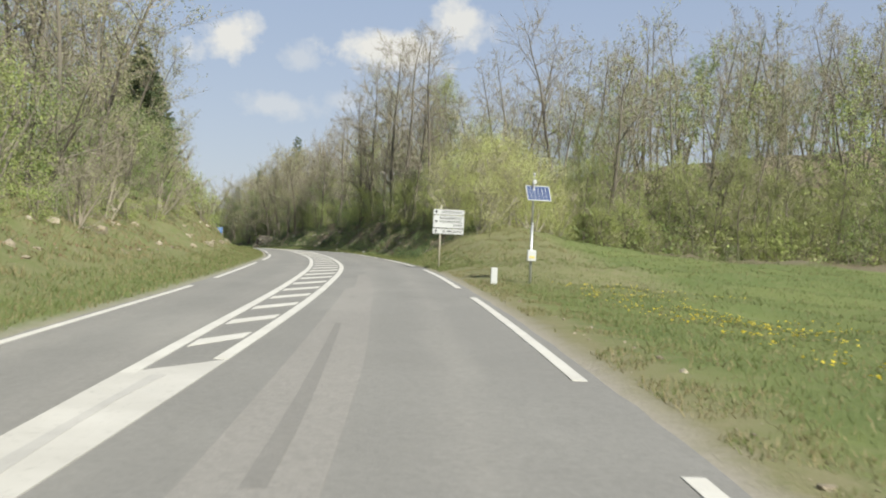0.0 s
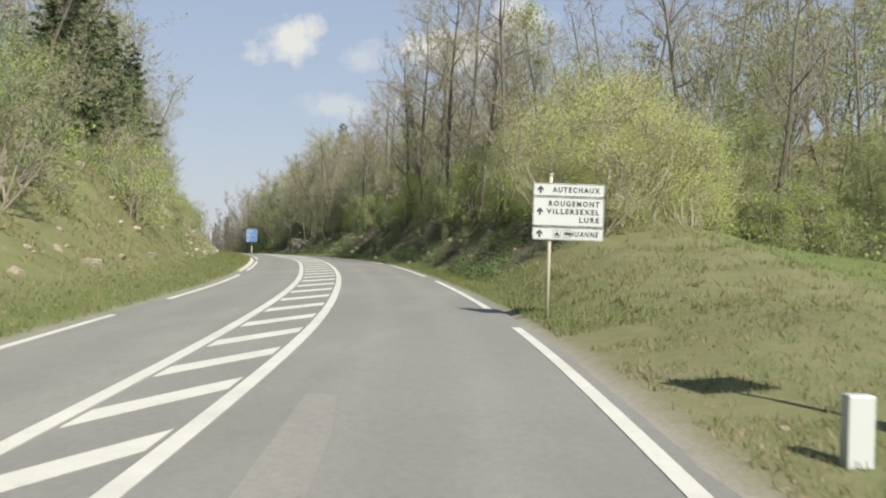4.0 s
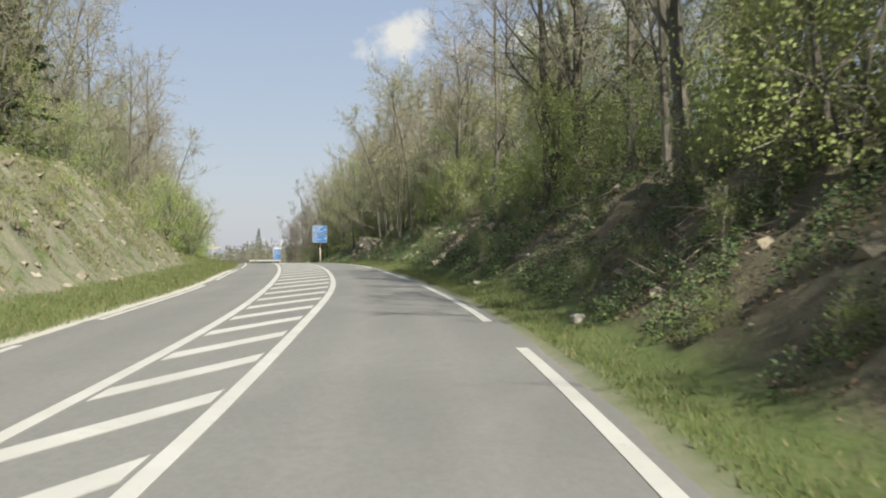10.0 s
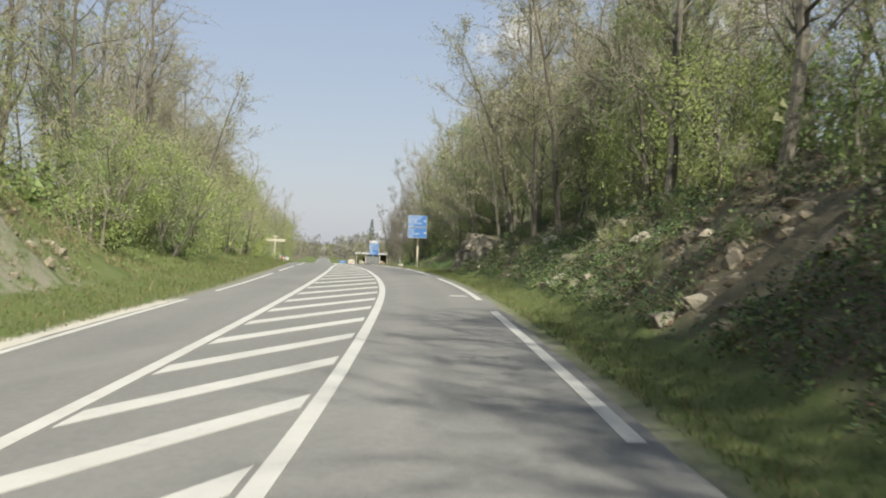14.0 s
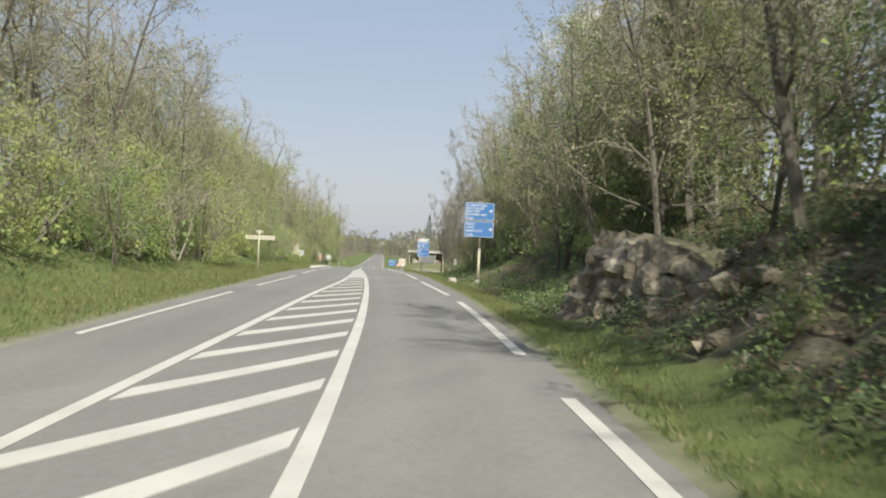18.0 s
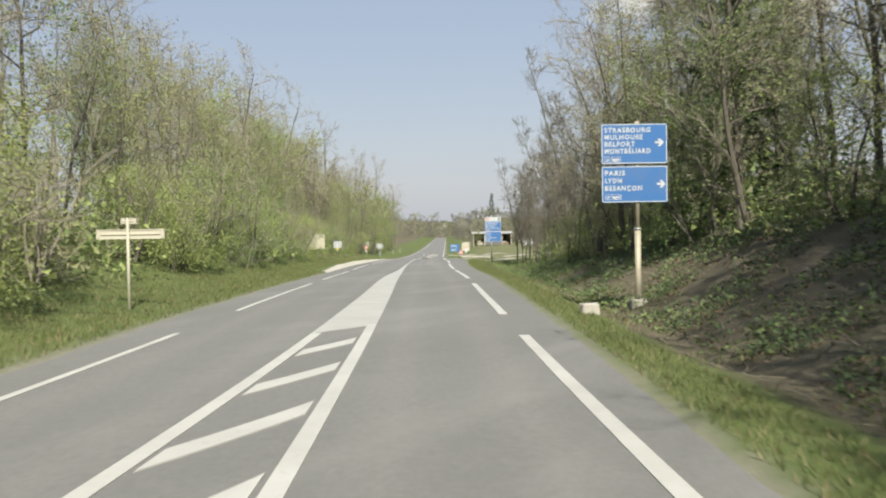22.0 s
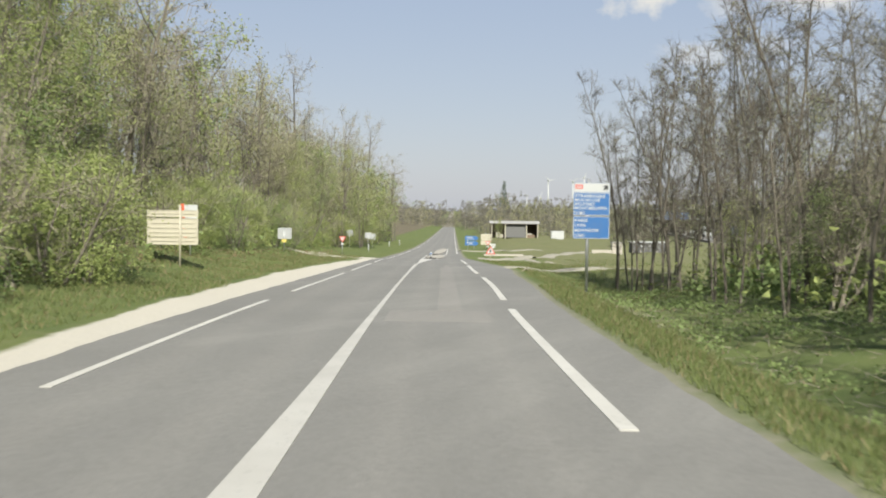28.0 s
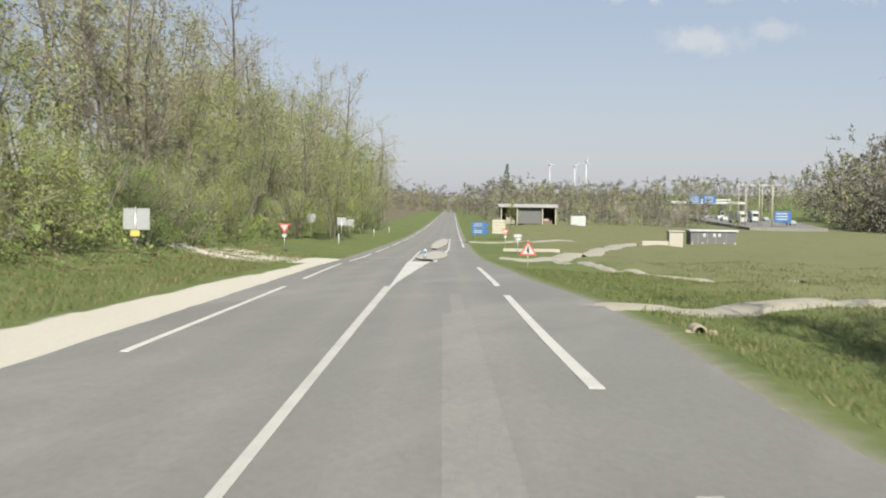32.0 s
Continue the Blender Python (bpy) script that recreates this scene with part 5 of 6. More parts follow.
grey_back()
t = stand("white_post", 327, -13.96, "slim white marking post on the bank", "post")
part("body", tube(.045, 2.0, (0, 0, -.2), 12, bevel=.01), M_WHITE, t)


def yield_sign(s, u):
    t = stand("give_way_sign", s, u, "red and white give-way triangle on a grey post", "road sign", turn=0)
    part("post", tube(.03, 1.9, (0, .03, -.2), 10), M_STEEL, t)
    p = part("triangle", flat_shape([(-.42, 2.15), (.42, 2.15), (0, 1.42)], 0, .02), M_RED, t)
    part("face", flat_shape([(-.26, 2.06), (.26, 2.06), (0, 1.61)], -.006, .004), M_WHITE, p)
    part("plate", box(.3, .015, .2, (0, 0, 1.3), .004), M_WHITE, t)


yield_sign(420, -11.4)


def warning_sign(s, u):
    t = stand("warning_sign", s, u, "red-bordered warning triangle with black arrow, on a post", "road sign")
    g = level(s, u, 0) + .3
    part("post", tube(.03, 1.2 + g + .2, (0, .03, -.2), 10), M_CREAM, t)
    p = part("triangle", flat_shape([(-.5, .32 + g), (.5, .32 + g), (0, 1.16 + g)], 0, .02), M_RED, t)
    part("face", flat_shape([(-.36, .4 + g), (.36, .4 + g), (0, 1.0 + g)], -.006, .004), M_WHITE, p)
    part("symbol", flat_shape([(-.05, .45 + g), (.05, .45 + g), (.05, .58 + g), (.12, .6 + g), (.05, .66 + g), (.04, .8 + g), (0, .87 + g), (-.04, .8 + g), (-.05, .66 + g), (-.12, .6 + g), (-.05, .58 + g)], -.01, .004), M_BLACK, p)


warning_sign(403, 4.9)


def stone_block(s, u, dims, label):
    b = box(*dims, (0, 0, dims[2] * .3), .06)
    bmesh.ops.subdivide_edges(b, edges=b.edges[:], cuts=1)
    for v in b.verts:
        v.co += Vector((noise.noise(v.co * 3 + Vector((s, 0, 0))), noise.noise(v.co * 3 + Vector((0, s, 0))), noise.noise(v.co * 3 + Vector((0, 0, s))))) * .06
    me = bpy.data.meshes.new("stone_block")
    b.to_mesh(me)
    b.free()
    me.materials.append(M_CONCRETE)
    ob = new("stone_block", me)
    p = on_ground(s, u)
    ob.matrix_basis = pose(p.x, p.y, p.z, 0, 0, turn_z(s) + 8)
    tagged(ob, label, "stone block")


stone_block(252, 4.45, (.5, .4, .32), "pale concrete headwall block at a ditch")
stone_block(136, 3.85, (.32, .23, .16), "pale limestone block lying in the verge")
stone_block(119, 4.05, (.32, .28, .24), "pale limestone block lying in the verge")


# ------------------------------------------------------------------ rock outcrop
M_ROCKTOP = make_plain("dry_turf_on_rock", (0.2, 0.18, 0.1), .95, 0, .9, 3.5)


def outcrop(s0, s1, d0, h, seed, label):
    """A broken limestone face on the bank."""
    r = np.random.RandomState(seed)
    v, f = [], []
    n, m = 80, 26
    for i in range(n + 1):
        s = s0 + (s1 - s0) * i / n
        env = math.sin(math.pi * i / n) ** .5
        for j in range(m + 1):
            q = j / m
            p0 = place(s, edge_right(s) + d0)
            w = (noise.noise((p0.x * .5, p0.y * .5, q * 2.0)) * .8 + abs(noise.noise((p0.x * 1.1, p0.y * 1.1, q * 4.0))) * .9 - .3
                 + (noise.cell((p0.x * 1.3, p0.y * 1.3, q * 5.0)) - .5) * .5 + noise.noise((p0.x * 4, p0.y * 4, q * 14.0)) * .22)
            step = math.floor(q * 5 + noise.noise((p0.x * .3, p0.y * .3, 0)) * 1.2) / 5
            d = d0 + .5 * q + .9 * step + (1 - env) * 1.1 + w * .42 * env
            z = -.3 + (h + .3) * q * (.45 + .55 * env) + .18 * noise.noise((p0.x, p0.y, q * 9))
            v.append(place(s, edge_right(s) + d, z))
    for i in range(n):
        for j in range(m):
            a = i * (m + 1) + j
            f.append((a, a + m + 1, a + m + 2, a + 1))
    # the flat top runs back into the bank
    b = len(v)
    for i in range(n + 1):
        s = s0 + (s1 - s0) * i / n
        v.append(place(s, edge_right(s) + d0 + 3.4, ground_h(s, edge_right(s) + d0 + 3.4) - .25))
    for i in range(n):
        a = i * (m + 1) + m
        f.append((a, a + m + 1, b + i + 1, b + i))
    ob = new("rock_outcrop", mesh_from("rock_outcrop", v, f, [M_ROCK, M_ROCKTOP]))
    for k, poly in enumerate(ob.data.polygons):
        if k >= n * m or poly.normal.z > .62:
            poly.material_index = 1
    tagged(ob, label, "rock", kind="structure")


outcrop(199.5, 214, 1.9, 2.6, 1, "broken limestone outcrop with moss beside the road")
outcrop(178, 188, 2.7, 1.2, 2, "low broken limestone ledge in the bank")


def fallen_branches(s0, s1, d0, d1, n, seed):
    """Pale broken branches lying across the bank."""
    g = Grow(seed)
    r = g.r
    t = new("fallen_branches")
    p0 = on_ground((s0 + s1) / 2, edge_right((s0 + s1) / 2) + (d0 + d1) / 2)
    t.matrix_basis = Matrix.Translation(p0)
    tagged(t, "heap of pale broken branches lying on the bank", "dead wood")
    for k in range(n):
        g = Grow(seed + k)
        s, d = r.uniform(s0, s1), r.uniform(d0, d1)
        e = edge_right(s)
        a, b = on_ground(s, e + d), on_ground(s + r.uniform(.3, 2.2), e + d + r.uniform(-.9, .7))
        a, b = np.array(a - p0) + [0, 0, .05], np.array(b - p0) + [0, 0, r.uniform(.05, .5)]
        pts = np.stack([a + (b - a) * q + r.normal(size=3) * .05 * (0 < q < 1) for q in (0, .33, .66, 1)])
        w = r.uniform(.012, .035)
        g.tube(pts, [w, w * .85, w * .65, w * .3], 5)
        for q in (1, 2):
            g.tube(np.stack([pts[q], pts[q] + (b - a) * .25 + r.normal(size=3) * .18, pts[q] + (b - a) * .45 + r.normal(size=3) * .3]), [w * .5, w * .35, w * .1], 4)
        part("branch", soup("branch", *[g.done()[0], [M_DEADWOOD]]), None, t)


M_DEADWOOD = make_bark("dead_wood", (0.4, 0.34, 0.25), (0.27, 0.22, 0.155))
fallen_branches(113.5, 118.5, 2.9, 4.8, 26, 1200)
fallen_branches(126, 130, 3.2, 5.0, 8, 1260)
fallen_branches(168, 176, 3.0, 5.0, 9, 1300)


# ------------------------------------------------------------------ grass and undergrowth
def scatter(rng, side, s0, s1, d0, d1, per_m2):
    n = int((s1 - s0) * (d1 - d0) * per_m2)
    s = rng.uniform(s0, s1, n)
    d = rng.uniform(d0, d1, n)
    u = np.where(side > 0, edge_right(s) + d, edge_left(s) - d)
    return s, u, d


def blades(rng, s, u, height, width):
    """Single blades of grass, one triangle each."""
    P = places(s, u, ground_hs(s, u) - .02)
    n = len(s)
    a = rng.uniform(0, 2 * np.pi, n)
    h = height * rng.uniform(.5, 1.3, n)
    lean = rng.normal(size=(n, 2)) * .45
    x = np.stack([np.cos(a), np.sin(a), 0 * a], 1) * width * rng.uniform(.6, 1.3, (n, 1))
    tip = P + np.stack([lean[:, 0] * h, lean[:, 1] * h, h], 1)
    return np.stack([P - x, P + x, tip], 1)


def tufts(s, u, strength=1.0):
    """Keep places by uneven clumps."""
    p = places(s, u, 0)
    v = vnoise(p[:, 0] * .7, p[:, 1] * .7, 11) + .6 * vnoise(p[:, 0] * 2.3, p[:, 1] * 2.3, 12)
    return v > -.1 * strength


def build_grass():
    rng = np.random.RandomState(77)
    T, I = [], []
    for side, s0, s1, d0, d1, per, hh, w, dry, keep in (
            (1, -3, 60, .5, 2.4, 130, .12, .013, .6, True), (1, -3, 62, 2.2, 9, 60, .13, .014, .25, False), (1, 10, 103, 9, 34, 15, .16, .02, .12, False),
            (1, 60, 100, .35, 2.6, 120, .17, .015, .18, False), (1, 100, 300, .35, 1.5, 130, .14, .013, .18, False), (1, 300, 340, .35, 2.6, 120, .17, .015, .18, False), (1, 60, 96, 2.3, 9, 60, .2, .015, .55, True),
            (1, 84, 345, 1.8, 5.5, 20, .2, .015, .5, True), (1, 340, 400, .8, 10, 70, .16, .016, .2, False), (1, 345, 420, 10, 30, 9, .18, .025, .2, False),
            (1, 203, 219, 4.0, 8, 120, .22, .016, .75, False),
            (-1, 0, 100, .3, 3.0, 60, .15, .016, .35, False), (-1, 0, 100, 3, 9, 40, .24, .018, .7, True),
            (-1, 100, 180, .3, 2.8, 70, .16, .016, .25, False), (-1, 100, 180, 3, 9, 60, .25, .018, .7, True),
            (-1, 180, 300, .3, 5.5, 60, .17, .017, .2, False), (-1, 300, 335, 1.5, 5.5, 60, .17, .017, .2, False), (-1, 335, 420, 2.2, 8, 45, .18, .018, .3, False)):
        s, u, d = scatter(rng, side, s0, s1, d0, d1, per)
        if keep:
            k = tufts(s, u)
            s, u = s[k], u[k]
        T.append(blades(rng, s, u, hh, w))
        I.append((rng.rand(len(s)) < dry).astype(int))
    T, I = np.concatenate(T), np.concatenate(I)
    ob = new("verge_grass", soup("verge_grass", T, [M_BLADE, M_BLADE_DRY], I))
    tagged(ob, "short green and straw-coloured grass on verges and meadow", "grass", kind="stuff")
    # dandelions in the first meadow
    s, u, d = scatter(rng, 1, 14, 48, 4, 15, 3.2)
    p = places(s, u, 0)
    k = (vnoise(p[:, 0] * .25, p[:, 1] * .25, 21) > -.05) & (np.abs(d - 7.5) < 4.5)
    s, u = s[k], u[k]
    P = places(s, u, ground_hs(s, u) + .13)
    g = Grow(5)
    for _ in range(3):
        g.leaves(P, .075, 0, 1.5)
    ob = new("dandelions", soup("dandelions", *[g.done()[0], [M_DANDELION]]))
    tagged(ob, "yellow dandelions scattered over the meadow", "flowers", kind="stuff")


build_grass()


def build_undergrowth():
    """Ivy, brambles, dead leaves and fallen twigs on the banks."""
    rng = np.random.RandomState(78)
    g = Grow(79)
    for side, s0, s1, d0, d1, per, lift, size, mat in (
            (1, 84, 224, 1.6, 7, 190, .5, .085, 0), (1, 88, 222, 1.8, 8, 70, .06, .08, 2), (1, 84, 226, 1.6, 8, 120, .5, .085, 1),
            (1, 214, 300, 3.0, 9, 80, .35, .1, 0), (1, 226, 350, 2.6, 12, 50, .35, .11, 1), (1, 200, 300, 2.6, 9, 26, .05, .1, 2), (1, 102, 110, 14, 46, 12, .5, .2, 1),
            (-1, 175, 335, 4.5, 8, 16, .3, .14, 1), (-1, 0, 100, 7, 11, 12, .3, .15, 1), (-1, 100, 178, 7.5, 11, 14, .3, .15, 1), (-1, 0, 178, 4, 9, 9, .05, .12, 2), (-1, 98, 178, 3, 8.5, 16, .3, .1, 1),
            (-1, 335, 430, 6.5, 10, 14, .3, .15, 1), (-1, 175, 430, 6, 12, 14, .05, .14, 2)):
        s, u, d = scatter(rng, side, s0, s1, d0, d1, per)
        k = tufts(s, u, 0 if mat != 2 else 3)
        s, u = s[k], u[k]
        g.leaves(places(s, u, ground_hs(s, u) + lift * rng.rand(len(s)) ** 1.5 + .02), size, mat, .6)
    for side, s0, s1, d0, d1, per in ((1, 80, 345, 2.2, 9, 7.0), (-1, 0, 335, 5, 11, 3.0)):
        s, u, d = scatter(rng, side, s0, s1, d0, d1, per)
        D = rng.normal(size=(len(s), 3)) * [.6, .6, .3]
        D[:, 2] = np.abs(D[:, 2]) * .9
        g.slivers(places(s, u, ground_hs(s, u)), D * .55, .009, 3)
    t, m = g.done()
    ob = new("bank_undergrowth", soup("bank_undergrowth", t, [M_IVY, M_LEAF_GREEN, M_DEADLEAF, M_TWIG], m))
    tagged(ob, "ivy, brambles, dead leaves and fallen twigs on the banks", "undergrowth", kind="stuff")


build_undergrowth()


def rubble():
    """Broken limestone on the bare bank."""
    rng = np.random.RandomState(80)
    base = bmesh.new()
    bmesh.ops.create_icosphere(base, subdivisions=1, radius=1)
    co = np.array([v.co for v in base.verts])
    fc = np.array([[v.index for v in f.verts] for f in base.faces])
    base.free()
    T = []
    for side, s0, s1, d0, d1, per, big in ((-1, 100, 172, 2.9, 8.4, 2.4, .13), (-1, 5, 100, 3.5, 9, .35, .22), (1, 150, 224, 1.9, 5.5, 1.5, .2), (1, 84, 174, 2.0, 7, .9, .16), (1, 0, 50, .5, 1.6, 1.2, .05)):
        s, u, d = scatter(rng, side, s0, s1, d0, d1, per)
        P = places(s, u, ground_hs(s, u))
        for p in P:
            k = big * (.3 + rng.rand() ** 3 * 1.8)
            v = co * (1 + rng.normal(size=(len(co), 1)) * .22) * k * np.array([1, .8, .6]) * rng.uniform(.7, 1.3, 3)
            a = rng.uniform(0, 6.28)
            v = v @ np.array([[math.cos(a), -math.sin(a), 0], [math.sin(a), math.cos(a), 0], [0, 0, 1]])
            T.append((v + p)[fc])
    ob = new("bank_rubble", soup("bank_rubble", np.concatenate(T), [M_ROCK]))
    tagged(ob, "pale broken limestone rubble lying on the bank", "rubble", kind="stuff")


rubble()


def build_understory():
    """Low leafy growth inside the woods, as many small clumps."""
    rng = np.random.RandomState(90)
    g = Grow(91)
    for side, s0, s1, d0, d1, gap, top, seed in ((-1, -10, 100, 10, 17, 2.6, 2.4, 1), (-1, 100, 178, 10.5, 17, 2.8, 2.2, 2), (-1, 178, 332, 5.5, 14, 2.5, 2.2, 3), (-1, 332, 470, 9.5, 17, 3.0, 2.4, 4),
                                                 (1, 103, 118, 15, 66, 2.0, 4.6, 5), (1, 294, 352, 8, 17, 2.6, 1.6, 8), (1, 98, 205, 6.5, 14, 2.7, 2.2, 6), (1, 218, 292, 7.5, 14, 2.8, 2.2, 7)):
        for s, u in spots(side, s0, s1, d0, d1, gap, 700 + seed):
            p = np.array(on_ground(s, u))
            n = 130
            v = rng.normal(size=(n, 3)) * [.75, .75, .5]
            v[:, 2] = np.abs(v[:, 2]) * top * rng.uniform(.6, 1.3) + .1
            v[:, :2] *= (1.25 - .25 * v[:, 2:3] / top).clip(.4, 1.3)
            g.leaves(p + v, rng.uniform(.2, .32), rng.choice([0, 0, 1, 1, 2]))
    t, m = g.done()
    ob = new("understory", soup("understory", t, [M_LEAF_GREEN, M_LEAF_YOUNG, M_LEAF_OLIVE], m))
    tagged(ob, "fresh green low growth between the trunks of the woods", "undergrowth", kind="stuff")


build_understory()


# ------------------------------------------------------------------ junction and the far valley
def island(s0, s1, width):
    """A kerbed traffic island with a pale top."""
    v, f = [], []
    n = 24
    for i in range(n + 1):
        s = s0 + (s1 - s0) * i / n
        w = width * (np.sin(math.pi * min(max(i / n, .04), .96)) ** .5) / 2
        c = -1.0 + .9 * ease(s0, s1 + 20, s)
        for u, h in ((c - w, -.05), (c - w, .1), (c - w + .12, .12), (c + w - .12, .12), (c + w, .1), (c + w, -.05)):
            v.append(place(s, u, h))
    for i in range(n):
        a, b = i * 6, i * 6 + 6
        f += [(a + k, a + k + 1, b + k + 1, b + k) for k in range(5)]
    ob = new("traffic_island", mesh_from("traffic_island", v, f, [M_CONCRETE]))
    tagged(ob, "long kerbed concrete traffic island in the middle of the road", "traffic island", kind="structure")


island(412, 436, 2.2)
island(446, 500, 1.6)
strip("median_nose", lambda s: -1.84 - .35 * ease(380, 412, s), lambda s: -1.7 + 1.0 * ease(380, 412, s), 378.1, 410)
strip("median_line", lambda s: -2.1 - .1 * ease(412, 430, s), lambda s: -1.95 - .1 * ease(412, 430, s), 410.1, 440)
strip("median_line", lambda s: -.55 + .9 * ease(412, 450, s), lambda s: -.35 + .9 * ease(412, 450, s), 410.1, 446)
strip("median_line", lambda s: .3, lambda s: .45, 446.1, 505)


def bollard(s, u):
    t = stand("bollard", s, u, "white island bollard with a blue face", "bollard", h=.1)
    part("body", tube(.11, .65, (0, 0, 0), 12, bevel=.03), M_WHITE, t)
    part("face", tube(.09, .02, (0, -.125, .45), 12, axis="Y"), M_BLUE, t)


bollard(414, -1.15)


def chevron_sign(s, u):
    t = stand("arrow_sign", s, u, "two blue arrow-shaped motorway direction signs on posts", "road sign")
    for x in (-.7, .5):
        part("post", tube(.06, 2.6, (x, .06, -.3), 10), M_STEEL, t)
    for z in (1.15, 2.15):
        p = part("panel", flat_shape([(-1.25, z - .42), (.95, z - .42), (1.4, z), (.95, z + .42), (-1.25, z + .42)], 0, .04), M_BLUE, t)
        for k in range(2):
            part("text_bar", box(1.3, .01, .1, (-.3, -.008, z + .14 - .28 * k), .003), M_WHITE, p)


chevron_sign(510, 4.9)


def panel_stack(s, u, rows, label):
    t = stand("direction_sign", s, u, label, "road sign")
    part("post", tube(.06, 3.6, (0, .06, -.3), 10), M_STEEL, t)
    for k in range(rows):
        part("panel", flat_shape([(-1.0, .95 + k * .42), (.8, .95 + k * .42), (1.05, 1.13 + k * .42), (.8, 1.31 + k * .42), (-1.0, 1.31 + k * .42)], 0, .03), M_CREAM, t)


panel_stack(505, 7.6, 5, "stack of pale arrow-shaped direction panels on a post")


def small_signs():
    yield_sign(468, 6.8)
    t = stand("lane_sign", 440, 6.6, "small white arrow sign on a grey post", "road sign")
    part("post", tube(.04, 1.9, (0, .04, -.2), 10), M_STEEL, t)
    part("panel", box(.7, .03, .26, (0, 0, 1.65), .01), M_WHITE, t)
    part("panel", box(.5, .03, .2, (.05, 0, 1.35), .01), M_WHITE, t)
    # the backs of signs on the other side
    for s, u, w in ((470, -12.2, 1.0), (485, -12.6, 1.1), (452, -13.5, .9)):
        t = stand("road_sign", s, u, "grey back of a sign on a slim post", "road sign")
        part("post", tube(.05, 2.6, (0, 0, -.2), 10), M_STEEL, t)
        part("panel", box(w, .03, w * .9, (0, .06, 2.0), .01), M_GREY, t)
    # slim white posts along the verge
    for s, u in ((455, -11.0), (500, -10.5), (530, -10.0)):
        t = stand("marker_post", s, u, "slim white marker post in the verge", "marker post")
        part("body", tube(.06, 1.3, (0, 0, -.2), 10, bevel=.01), M_WHITE, t)


small_signs()


def low_wall(s, u, w):
    t = stand("concrete_kerb", s, u, "long low pale concrete kerb at a farm track", "kerb")
    part("body", box(w, .3, .35, (0, 0, .1), .03), M_CONCRETE, t)


low_wall(448, 8.4, 5.5)


# ---- open barn
M_BOARDS = make_plain("dark_grey_boards", (0.11, 0.11, 0.108), 0.8, 0, 0.4, 2)


def barn():
    s, u = 600.0, 18.0
    t = stand("open_barn", s, u, "open-fronted timber barn with a grey sheet roof", "barn")
    w, dp, h = 12.6, 7.5, 3.7
    roof = bmesh.new()
    for a, b, z0, z1 in ((-dp / 2 - .5, 0, h + .15, h + .75), (0, dp / 2 + .5, h + .75, h + .15)):
        p = [(-w / 2 - .5, a, z0), (w / 2 + .5, a, z0), (w / 2 + .5, b, z1), (-w / 2 - .5, b, z1)]
        lo = [roof.verts.new(q) for q in p]
        hi = [roof.verts.new((q[0], q[1], q[2] + .12)) for q in p]
        roof.faces.new(lo[::-1]), roof.faces.new(hi)
        for k in range(4):
            roof.faces.new((lo[k], lo[(k + 1) % 4], hi[(k + 1) % 4], hi[k]))
    bmesh.ops.recalc_face_normals(roof, faces=roof.faces[:])
    part("roof", roof, M_ROOF, t, "grey sheet roof")
    part("back_wall", box(w, .15, h + .6, (0, dp / 2, h / 2 - .3), .01), M_WOOD, t)
    for x in (-w / 2, w / 2):
        part("side_wall", box(.15, dp, h + .6, (x, 0, h / 2 - .3), .01), M_WOOD, t)
    for x in (-w / 2 + .1, -2.6, 3.2, w / 2 - .1):
        part("post", box(.22, .22, h + .6, (x, -dp / 2, h / 2 - .3), .02), M_CREAM, t, "pale timber post")
    part("infill", box(5.8, .12, h - .2, (.3, -dp / 2 + .6, h / 2), .01), M_BOARDS, t, "dark grey boarded front")
    part("parapet", box(2.2, .1, 1.0, (4.3, -dp / 2 + .1, .4), .01), M_WOOD, t)
    # stacks standing in it
    for x, hh in ((-4.4, 1.5), (4.2, 1.2), (-3.6, .9)):
        part("stack", box(1.2, 1.5, hh, (x, -1.2, hh / 2), .05), M_CONCRETE, t)


barn()


def container(s, u, w, h, mat, label):
    t = stand("container", s, u, label, "container")
    part("body", box(w, 2.4, h, (0, 0, h / 2 - .1), .05), mat, t)
    part("lid", box(w + .1, 2.5, .12, (0, 0, h), .03), M_WHITE, t)
    for x in (-w / 4, w / 4):
        part("door", box(w / 2.4, .05, h - .5, (x, -1.22, h / 2), .02), mat, t)


container(612, 31, 3.6, 2.2, M_WHITE, "white storage container in the meadow")


